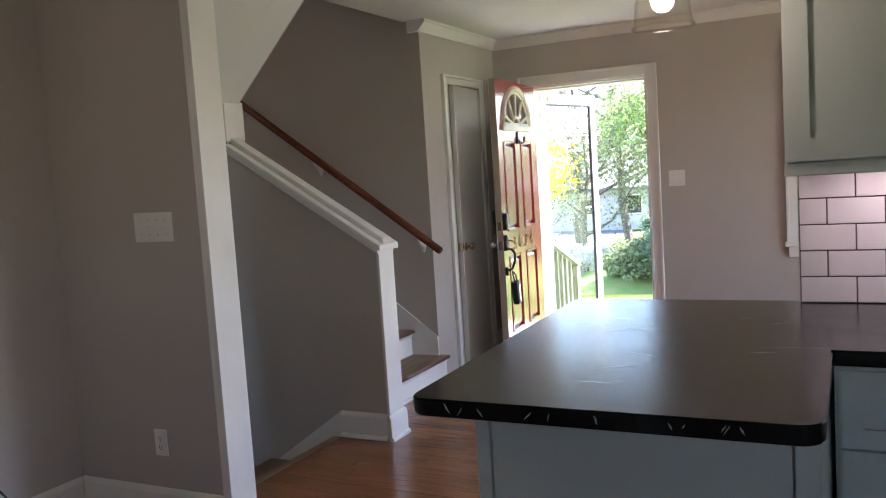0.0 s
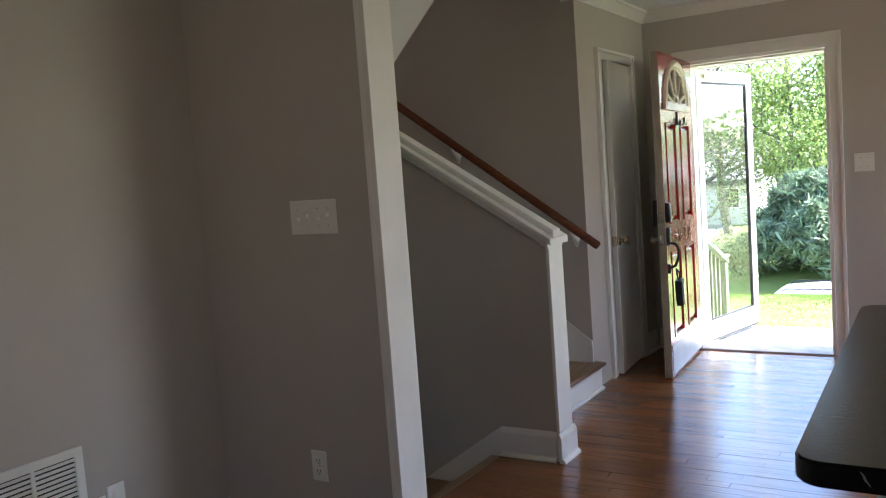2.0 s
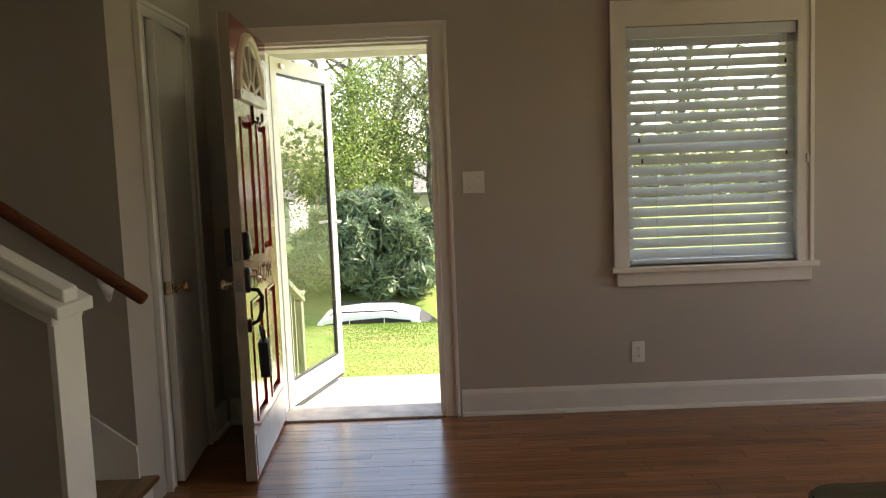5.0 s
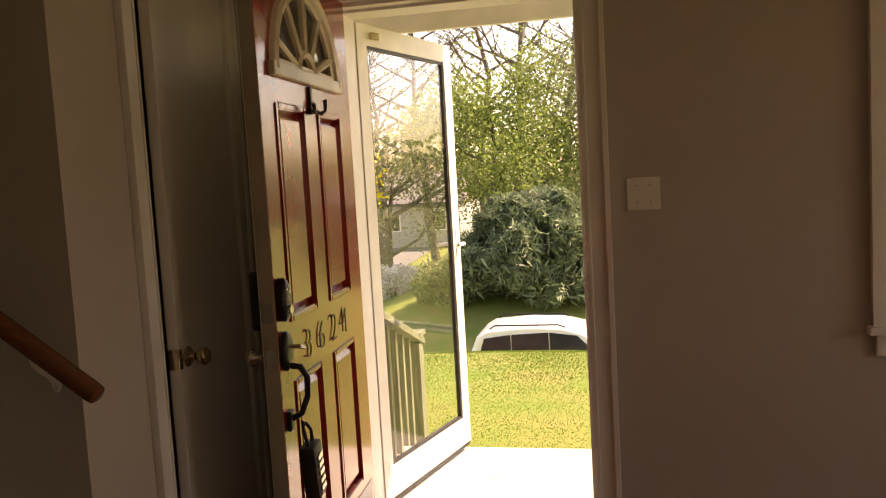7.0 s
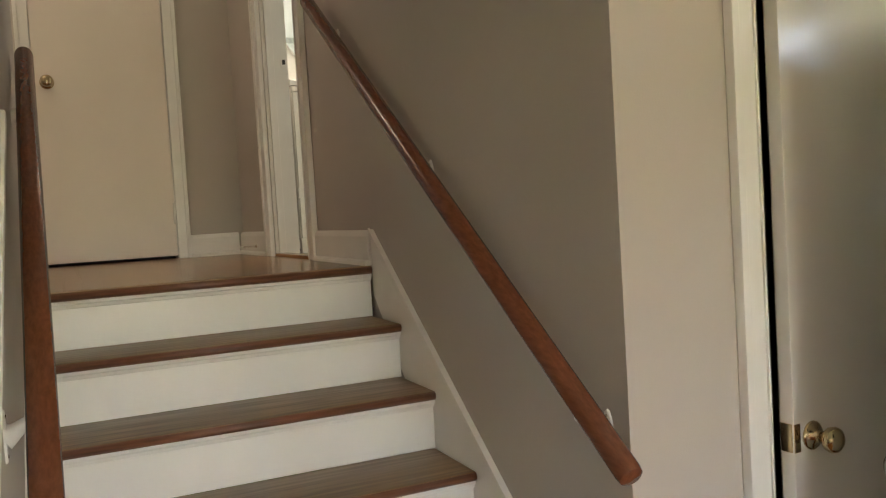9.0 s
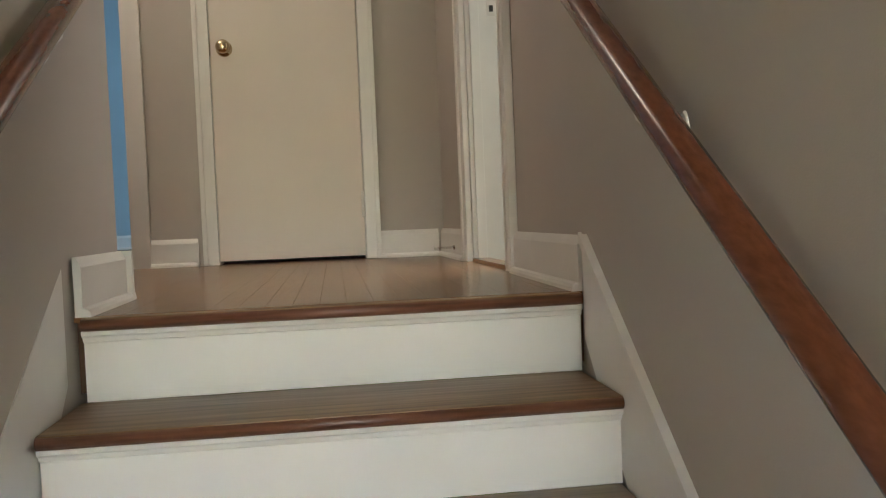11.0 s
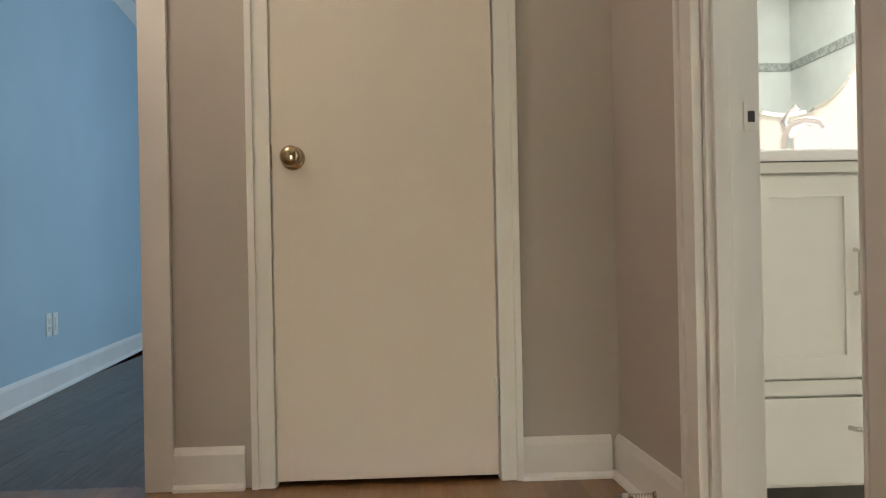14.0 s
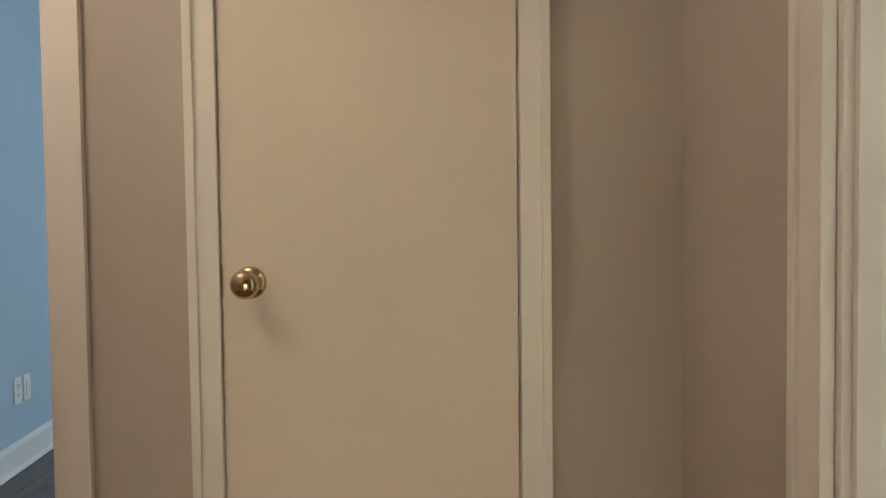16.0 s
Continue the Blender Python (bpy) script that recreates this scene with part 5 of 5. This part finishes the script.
# porch
struct("porch_slab", box(-0.95, 2.3, 0.2, 1.08, -0.30, -0.035, bevel=0.01), M_CONC, "bright concrete porch slab", "porch")
struct("porch_step", box(-0.95, 0.1, 1.08, 1.40, -0.40, -0.17, bevel=0.01), M_CONC, "concrete porch step", "step")
struct("eave", boxes((-4, 6.2, 0.2, 1.0, 2.24, 2.30), (-4, 6.2, 1.0, 1.035, 2.09, 2.42), (-4, 6.2, 0.2, 0.24, 2.17, 2.24)), M_ALU, "white painted eave and fascia over the porch", "eave")
struct("roof", prism([(-8.9, 2.70), (-8.9, 2.80), (-4.2, 4.6), (1.1, 2.52), (1.1, 2.42), (-4.2, 4.5)], "x", 0.0, 6.4), M_SHINGLE, "grey shingle roof of the house", "roof")
struct("roof_upper", box(-8.4, 0.2, -4.6, 1.4, UP + 0.1, UP + 0.25), M_SHINGLE, "grey roof over the upper rooms", "roof")
struct("wall_outside", boxes((-8.2, -8.0, -4.2, 1.2, -1.5, UP), (-8.0, -1.3, 1.0, 1.2, -1.5, UP), (-8.0, -0.92, -4.3, -4.2, -1.5, UP), (-1.4, -1.3, 0.2, 1.0, -1.5, UP)), M_BRICK, "red brick outside wall", "wall")


def storm_door():
    d = thing("storm_door", "white aluminium storm door with full glass swung open", "storm door", pose(0.296, 0.215, 0.012, 0, 0, 76.0))
    w, h = 0.865, 2.00
    part("frame", boxes((0, 0.075, -0.016, 0.016, 0.0, h), (w - 0.075, w, -0.016, 0.016, 0.0, h), (0.075, w - 0.075, -0.016, 0.016, 0.0, 0.135), (0.075, w - 0.075, -0.016, 0.016, h - 0.085, h)), M_ALU, d)
    bead = []
    for x0, x1, z0, z1 in ((0.075, 0.088, 0.135, h - 0.085), (w - 0.088, w - 0.075, 0.135, h - 0.085), (0.088, w - 0.088, 0.135, 0.148), (0.088, w - 0.088, h - 0.098, h - 0.085)):
        bead.append((x0, x1, -0.010, 0.010, z0, z1))
    part("glazing_bead", boxes(*bead), M_RUBBER, d, "dark glazing strip")
    part("pane", box(0.088, w - 0.088, -0.003, 0.003, 0.148, h - 0.098), M_GLASS, d).visible_shadow = False
    hd = part("handle", tube([(w - 0.035, -0.016, 1.02), (w - 0.035, -0.055, 1.02), (w - 0.11, -0.060, 1.02)], 0.009, 8), M_ALU, d, "white lever handle")
    part("outer_handle", tube([(w - 0.035, 0.016, 1.02), (w - 0.035, 0.05, 1.02), (w - 0.11, 0.055, 1.02)], 0.009, 8), M_ALU, d)
    part("lock_plate", boxes((w - 0.05, w - 0.02, -0.020, -0.016, 0.94, 1.10)), M_ALU, d)
    part("closer_bracket", box(0.10, 0.15, -0.035, -0.016, h - 0.06, h - 0.03, bevel=0.003), M_BRASS, d)
    part("bottom_sweep", box(0.0, w, -0.010, 0.010, -0.022, 0.0), M_RUBBER, d)
    return d


storm_door()
pieces("storm_frame", ((FD0 - 0.035, FD0 + 0.02, 0.2, 0.235, -0.035, FDH + 0.03), (FD1 - 0.02, FD1 + 0.035, 0.2, 0.235, -0.035, FDH + 0.03), (FD0 + 0.02, FD1 - 0.02, 0.2, 0.235, FDH - 0.01, FDH + 0.03)), M_ALU, "white aluminium storm door frame", "trim")


def porch_rail():
    r = thing("porch_railing", "weathered greenish wooden railing beside the porch step", "railing")
    x = 0.16
    a, b = (0.30, 0.90), (1.36, 0.50)

    def line(y, o):
        return a[1] + (b[1] - a[1]) * (y - a[0]) / (b[0] - a[0]) + o
    part("top_rail", prism([(a[0], line(a[0], -0.04)), (b[0] + 0.05, line(b[0] + 0.05, -0.04)), (b[0] + 0.05, line(b[0] + 0.05, 0.0)), (a[0], line(a[0], 0.0))], "x", x - 0.055, x + 0.055, bevel=0.004), M_RAILW, r)
    part("bottom_rail", prism([(a[0], line(a[0], -0.78)), (b[0], line(b[0], -0.78)), (b[0], line(b[0], -0.72)), (a[0], line(a[0], -0.72))], "x", x - 0.02, x + 0.02), M_RAILW, r)
    for y in (a[0] + 0.05, b[0]):
        z0 = -0.035 if y < 1.0 else -0.42
        part("post", box(x - 0.045, x + 0.045, y - 0.045, y + 0.045, z0, line(y, -0.04), bevel=0.004), M_RAILW, r)
        part("post_cap", box(x - 0.06, x + 0.06, y - 0.06, y + 0.06, line(y, 0.0), line(y, 0.025), bevel=0.004), M_RAILW, r)
    for i in range(7):
        y = a[0] + 0.17 + 0.125 * i
        part("baluster", box(x - 0.017, x + 0.017, y - 0.017, y + 0.017, line(y, -0.75), line(y, -0.04)), M_RAILW, r)
    return r


porch_rail()


def car():
    c = thing("parked_car", "white sport utility car parked along the street", "car", pose(0.24, 12.35, ground_z(0.24, 12.35) + 0.03) @ Matrix.Diagonal((0.86, 0.94, 1.0, 1.0)))
    side = [(-2.15, 0.42), (-2.20, 0.75), (-2.12, 1.08), (-1.92, 1.52), (-1.72, 1.62), (-0.9, 1.68), (-0.1, 1.65), (0.32, 1.55), (0.98, 1.09), (1.75, 1.00), (2.10, 0.88), (2.22, 0.62), (2.20, 0.36), (1.85, 0.30), (-1.85, 0.30)]
    bm = bmesh.new()
    rings = []
    for y, inset in ((-0.90, 0.10), (-0.86, 0.0), (0.86, 0.0), (0.90, 0.10)):
        rings.append([bm.verts.new((x * (1 - inset * 0.1), y * (1.0 if z < 1.05 else 1.0 - 0.22 * (z - 1.05) / 0.6), z - (inset * 0.3 if z > 1.5 else 0))) for x, z in side])
    k = len(side)
    for p, q in zip(rings, rings[1:]):
        for i in range(k):
            bm.faces.new((p[i], p[(i + 1) % k], q[(i + 1) % k], q[i]))
    bm.faces.new(rings[0][::-1])
    bm.faces.new(rings[-1])
    bmesh.ops.recalc_face_normals(bm, faces=bm.faces)
    body = soften(part("body", bm, M_CARP, c), 32)

    def shell(z):
        return 0.905 * (1.0 if z < 1.05 else 1.0 - 0.22 * (z - 1.05) / 0.6)
    for s in (-1, 1):
        for poly in ([(-1.90, 1.10), (-1.76, 1.49), (-1.20, 1.55), (-1.17, 1.08)], [(-1.15, 1.08), (-1.18, 1.55), (-0.40, 1.58), (-0.37, 1.07)], [(-0.35, 1.07), (-0.38, 1.58), (0.20, 1.52), (0.76, 1.08)]):
            q = bmesh.new()
            q.faces.new([q.verts.new((x, s * (shell(z) + 0.006), z)) for x, z in poly])
            part("window", q, M_CARG, c)
    q = bmesh.new()
    q.faces.new([q.verts.new(p) for p in ((0.40, -0.66, 1.51), (0.98, -0.80, 1.105), (0.98, 0.80, 1.105), (0.40, 0.66, 1.51))])
    part("windscreen", q, M_CARG, c, m=Matrix.Translation((0.012, 0, 0.012)))
    q = bmesh.new()
    q.faces.new([q.verts.new(p) for p in ((-2.10, -0.72, 1.12), (-1.94, -0.62, 1.48), (-1.94, 0.62, 1.48), (-2.10, 0.72, 1.12))])
    part("rear_window", q, M_CARG, c, m=Matrix.Translation((-0.014, 0, 0.006)))
    for x in (-1.36, 1.40):
        for y in (-0.82, 0.82):
            wh = part("wheel", lathe([(0.0, -0.11), (0.30, -0.11), (0.345, -0.08), (0.35, 0.0), (0.345, 0.08), (0.30, 0.11), (0, 0.11)], Matrix.Translation((x, y, 0.35)) @ pose(0, 0, 0, 90), 24), M_TYRE, c)
            part("rim", lathe([(0, -0.115), (0.2, -0.118), (0.23, -0.112), (0.23, 0.112), (0.2, 0.118), (0, 0.115)], Matrix.Translation((x, y, 0.35)) @ pose(0, 0, 0, 90), 20), M_NICKEL, wh)
    for y in (-0.62, 0.62):
        part("roof_rail", tube([(-1.65, y, 1.64), (-1.55, y, 1.70), (-0.2, y, 1.70), (-0.05, y, 1.655)], 0.015, 6), M_BLACK, c)
        part("headlight", box(2.06, 2.20, y - 0.16, y + 0.16, 0.70, 0.82, bevel=0.02), M_CHROME, c)
        part("tail_light", box(-2.19, -2.10, y - 0.14, y + 0.14, 0.88, 1.06, bevel=0.02), M_RED, c)
    part("mirror_housing", boxes((0.50, 0.62, -1.04, -0.88, 1.06, 1.18), (0.50, 0.62, 0.88, 1.04, 1.06, 1.18)), M_CARP, c)
    return c


car()


def leaf_cloud(name, pts, size, material, parent, rng, stretch=1.0, flat=0.0):
    """Small two-triangle leaves at given points, turned at random."""
    n = len(pts)
    pts = np.asarray(pts, float)
    a = rng.normal(size=(n, 3))
    a /= np.linalg.norm(a, axis=1)[:, None]
    b = np.cross(a, rng.normal(size=(n, 3)))
    b /= np.linalg.norm(b, axis=1)[:, None]
    s = size * rng.uniform(0.6, 1.4, (n, 1))
    u, v = a * s * stretch, b * s * 0.55
    co = np.stack([pts - u, pts + v, pts + u, pts - v], 1).reshape(-1, 3)
    me = bpy.data.meshes.new(name)
    me.from_pydata(co.tolist(), [], [(4 * i, 4 * i + 1, 4 * i + 2, 4 * i + 3) for i in range(n)])
    me.materials.append(material)
    ob = new(name, me)
    ob.parent = parent
    return ob


def tree(name, label, category, x, y, height, spread, leaves, size, material, seed, trunk=0.12, low=0.3, forks=7, twigs=4):
    r = np.random.default_rng(seed)
    t = thing(name, label, category, pose(x, y, ground_z(x, y) - 0.05))
    bm = bmesh.new()
    top = Vector((r.normal(0, 0.05 * height), r.normal(0, 0.05 * height), height * 0.92))
    spine = [Vector((0, 0, 0)).lerp(top, f) + Vector((r.normal(0, 0.012 * height), r.normal(0, 0.012 * height), 0)) * (f > 0) for f in np.linspace(0, 1, 7)]
    add_tube(bm, spine, [trunk * (1 - 0.85 * f) for f in np.linspace(0, 1, 7)], 7)
    tips = [(spine[-1], 0.5), (spine[-2], 0.7)]
    for i in range(forks):
        f = low + (0.92 - low) * (i + 0.5) / forks
        base = spine[int(f * 6)].lerp(spine[min(6, int(f * 6) + 1)], f * 6 - int(f * 6))
        ang = i * 2.4 + r.uniform(-0.5, 0.5)
        reach = spread * (1.05 - 0.55 * f) * r.uniform(0.75, 1.15)
        out = Vector((math.cos(ang), math.sin(ang), 0))
        mid = base + out * reach * 0.5 + Vector((0, 0, 0.25 * reach))
        end = base + out * reach + Vector((0, 0, reach * r.uniform(0.45, 0.9)))
        br = trunk * (0.62 - 0.4 * f)
        add_tube(bm, [base, mid, end], [br, br * 0.6, br * 0.2], 6)
        for k in range(twigs):
            a2 = ang + r.uniform(-1.1, 1.1)
            st = mid.lerp(end, r.uniform(0.0, 0.9))
            e2 = st + Vector((math.cos(a2), math.sin(a2), r.uniform(0.2, 1.0))) * reach * r.uniform(0.25, 0.5)
            add_tube(bm, [st, st.lerp(e2, 0.5) + Vector((0, 0, 0.04)), e2], [br * 0.35, br * 0.22, br * 0.08], 5)
            tips += [(e2, 1.0), (st, 0.8)]
        tips += [(end, 1.0), (mid, 0.7)]
    part("trunk", bm, M_BARK, t)
    if leaves:
        k = r.integers(0, len(tips), leaves)
        c = np.array([tuple(tips[i][0]) for i in k]) + r.normal(size=(leaves, 3)) * np.array([[tips[i][1] * spread * 0.20] for i in k])
        c[:, 2] = np.maximum(c[:, 2], 0.12 * height)
        leaf_cloud("crown", c, size, material, t, r)
    return t


def bush(name, label, x, y, rx, ry, height, leaves, size, material, seed, stretch=1.0):
    r = np.random.default_rng(seed)
    b = thing(name, label, "bush", pose(x, y, ground_z(x, y) - 0.03))
    bm = bmesh.new()
    for i in range(9):
        a = i * 0.7
        e = Vector((0.75 * rx * math.cos(a), 0.75 * ry * math.sin(a), height * r.uniform(0.45, 0.85)))
        add_tube(bm, [(0.05 * math.cos(a), 0.05 * math.sin(a), 0), e * 0.5 + Vector((0, 0, 0.1)), e], [0.05, 0.03, 0.01], 5)
    part("stem", bm, M_BARK, b)
    lumps = 70 if stretch < 3 else 150
    d = r.normal(size=(lumps, 3))
    d /= np.linalg.norm(d, axis=1)[:, None]
    d[:, 2] = np.abs(d[:, 2])
    cen = d * np.array([rx, ry, height * 0.5]) * r.uniform(0.5, 0.95, (lumps, 1)) + np.array([0, 0, height * 0.34])
    cen[::3, 2] = r.uniform(0.08, 0.3, len(cen[::3])) * height
    k = r.integers(0, lumps, leaves)
    p = r.normal(size=(leaves, 3))
    p /= np.linalg.norm(p, axis=1)[:, None]
    p = cen[k] + p * np.array([rx, ry, height * 0.5]) * 0.27 * r.uniform(0.5, 1.1, (leaves, 1))
    if stretch > 3:
        # feathery sprays that taper outwards and upwards
        u = r.uniform(0, 1, (leaves, 1))
        axis = d[k] * np.array([0.5, 0.5, 0.25]) + np.array([0, 0, 0.16])
        p = cen[k] * 0.9 + (p - cen[k]) * (1.05 - 0.95 * u) + axis * u * 0.85
    p[:, 2] = np.clip(p[:, 2], 0.05, None)
    leaf_cloud("foliage", p, size, material, b, r, stretch)
    return b


bush("evergreen_bush", "large dark evergreen bush on the bank", -1.25, 20.2, 2.25, 2.1, 3.9, 70000, 0.055, M_PINE, 3, 3.4)
bush("evergreen_bush", "large dark evergreen bush beside another", 5.4, 25.0, 2.4, 2.0, 3.0, 30000, 0.058, M_PINE, 4, 3.4)
bush("flowering_bush", "round bush covered with white blossom", -6.6, 24.0, 1.0, 0.9, 1.5, 4500, 0.05, M_BLOOM, 5)
bush("low_shrub", "dark reddish green shrub at the foot of the bank", -3.8, 20.0, 1.0, 0.9, 1.5, 3000, 0.07, M_OLIVE, 6)
tree("maple_tree", "spring green leafy tree behind the bush", "tree", -3.2, 25.5, 6.6, 2.9, 19000, 0.062, M_SPRING, 11, 0.16, 0.2, 9)
tree("maple_tree", "spring green leafy tree beside the bank", "tree", 0.6, 27.5, 7.0, 3.0, 17000, 0.062, M_OLIVE, 12, 0.18, 0.25, 9)
tree("maple_tree", "olive green leafy tree on the bank", "tree", 4.2, 26.5, 7.0, 2.8, 14000, 0.062, M_SPRING, 13, 0.16, 0.25, 9)
tree("maple_tree", "thinly leaved tree near the side street", "tree", -7.5, 27.0, 6.4, 2.8, 9000, 0.058, M_OLIVE, 14, 0.15, 0.2, 9)
tree("yellow_tree", "bright yellow flowering tree across the street", "tree", -8.2, 22.0, 7.5, 1.9, 6000, 0.075, M_YELLOW, 15, 0.10, 0.45, 8)
tree("redbud_tree", "small bare branched tree beside the side street", "tree", -9.2, 24.5, 4.2, 2.0, 900, 0.05, M_BLOOM, 16, 0.08, 0.15, 10)
for i, (x, y, hh) in enumerate(((-1.4, 36, 15), (1.8, 38, 17), (5.5, 36, 16), (-5.5, 38, 16), (8.5, 33, 14), (-11.5, 40, 14), (-15.5, 37, 13), (3.4, 33, 14), (12, 34, 14), (-9.5, 33, 12), (-12.5, 31, 11), (-6.8, 32, 13), (-3.0, 33, 13))):
    tree("tall_tree", "tall thin tree just coming into leaf", "tree", x, y, hh, 4.2, 500, 0.09, M_OLIVE if i % 2 else M_SPRING, 30 + i, 0.22, 0.22, 20, 7)
rw = np.random.default_rng(8)
wood = tagged(new("far_woods"), "hazy spring woods beyond the houses", "woods", kind="stuff")
N = 26000
wx, wy = rw.uniform(-60, 60, N), rw.uniform(52, 70, N)
wz = rw.uniform(0, 1, N) ** 1.5 * (5.5 + 1.5 * np.sin(wx * 0.35) + 1.5 * np.sin(wx * 0.9 + 1)) - 2.0
leaf_cloud("far_foliage", np.stack([wx, wy, wz], 1), 0.42, M_OLIVE, wood, rw)


def house(x, y, w, dp, hh, label):
    z = ground_z(x, y) - 0.1
    h = thing("far_house", label, "house", pose(x, y, z))
    part("wall", box(-w / 2, w / 2, -dp / 2, dp / 2, 0, hh), M_SIDING, h)
    part("roof", prism([(-dp / 2 - 0.5, hh - 0.1), (0, hh + 1.7), (dp / 2 + 0.5, hh - 0.1), (dp / 2 + 0.5, hh - 0.25), (0, hh + 1.52), (-dp / 2 - 0.5, hh - 0.25)], "x", -w / 2 - 0.4, w / 2 + 0.4), M_SHINGLE, h)
    for i in range(4):
        a = -w / 2 + w * (i + 0.5) / 4
        if i == 1:
            part("door", box(a - 0.45, a + 0.45, -dp / 2 - 0.03, -dp / 2, 0.2, 2.25), M_TRIM, h)
        else:
            wi = part("window", box(a - 0.6, a + 0.6, -dp / 2 - 0.03, -dp / 2, 0.95, 2.15), M_TRIM, h)
            part("pane", box(a - 0.52, a + 0.52, -dp / 2 - 0.035, -dp / 2 - 0.03, 1.02, 2.08), M_CARG, wi)
    return h


house(-13.5, 47, 11, 7, 2.7, "low grey house with shingle roof across the street")
house(5.7, 46, 12, 7, 2.7, "low pale house behind the trees")
# grass blades on the near lawn and on the bank
rg = np.random.default_rng(21)
N = 230000
gx, gy = rg.uniform(-4.5, 5.5, N), 1.1 + 5.8 * rg.uniform(0, 1, N) ** 1.25
keep = ~((gx < 0.12) & (gy < 1.42))
gx, gy = gx[keep], gy[keep]
N = len(gx)
gz = np.array([ground_z(a, b) for a, b in zip(gx, gy)])
hh, an = rg.uniform(0.003, 0.009, N), rg.uniform(0, 6.283, N)
wv = 0.003 + 0.004 * rg.uniform(0, 1, N)
p0 = np.stack([gx - wv * np.cos(an), gy - wv * np.sin(an), gz - 0.005], 1)
p1 = np.stack([gx + wv * np.cos(an), gy + wv * np.sin(an), gz - 0.005], 1)
p2 = np.stack([gx + 0.5 * hh * rg.normal(size=N), gy + 0.5 * hh * rg.normal(size=N), gz + hh], 1)
me = bpy.data.meshes.new("grass")
me.from_pydata(np.stack([p0, p1, p2], 1).reshape(-1, 3).tolist(), [], [(3 * i, 3 * i + 1, 3 * i + 2) for i in range(N)])
me.materials.append(M_GRASS)
tagged(new("grass", me), "green and straw coloured grass blades", "grass", kind="stuff")

# ---- the boards of the floors ----
rng = random.Random(11)
floor = tagged(new("floor"), "reddish brown oak strip floor", "floor", kind="structure")
LENS = (0.32, 0.45, 0.62, 0.78, 0.95, 1.2)
lay_boards(floor, 0.0, 5.58, -8.3, -0.002, 0.0, (M_OAK, M_OAKJ), LENS, rng, lambda x, y: 0.0 < x < 2.0 and y > -2.55)
lay_boards(floor, -0.8, 0.0, -8.3, -3.68, 0.0, (M_OAK, M_OAKJ), LENS, rng, lambda x, y: False)
landing = tagged(new("floor_landing"), "glossy golden brown oak strip landing floor", "floor", kind="structure")
lay_boards(landing, -3.45, nose_x(7) - 0.03, -3.6, -1.254, L, (M_OAKU, M_OAKU), LENS[2:], rng, lambda x, y: True, 0.0008, 0.0)
bedroom_floor = tagged(new("floor_bedroom"), "dark grey brown plank bedroom floor", "floor", kind="structure")
lay_boards(bedroom_floor, -7.6, -3.45, -3.70, -0.3, L - 0.003, (M_DARKW, M_DARKW), LENS[2:], rng, lambda x, y: False)
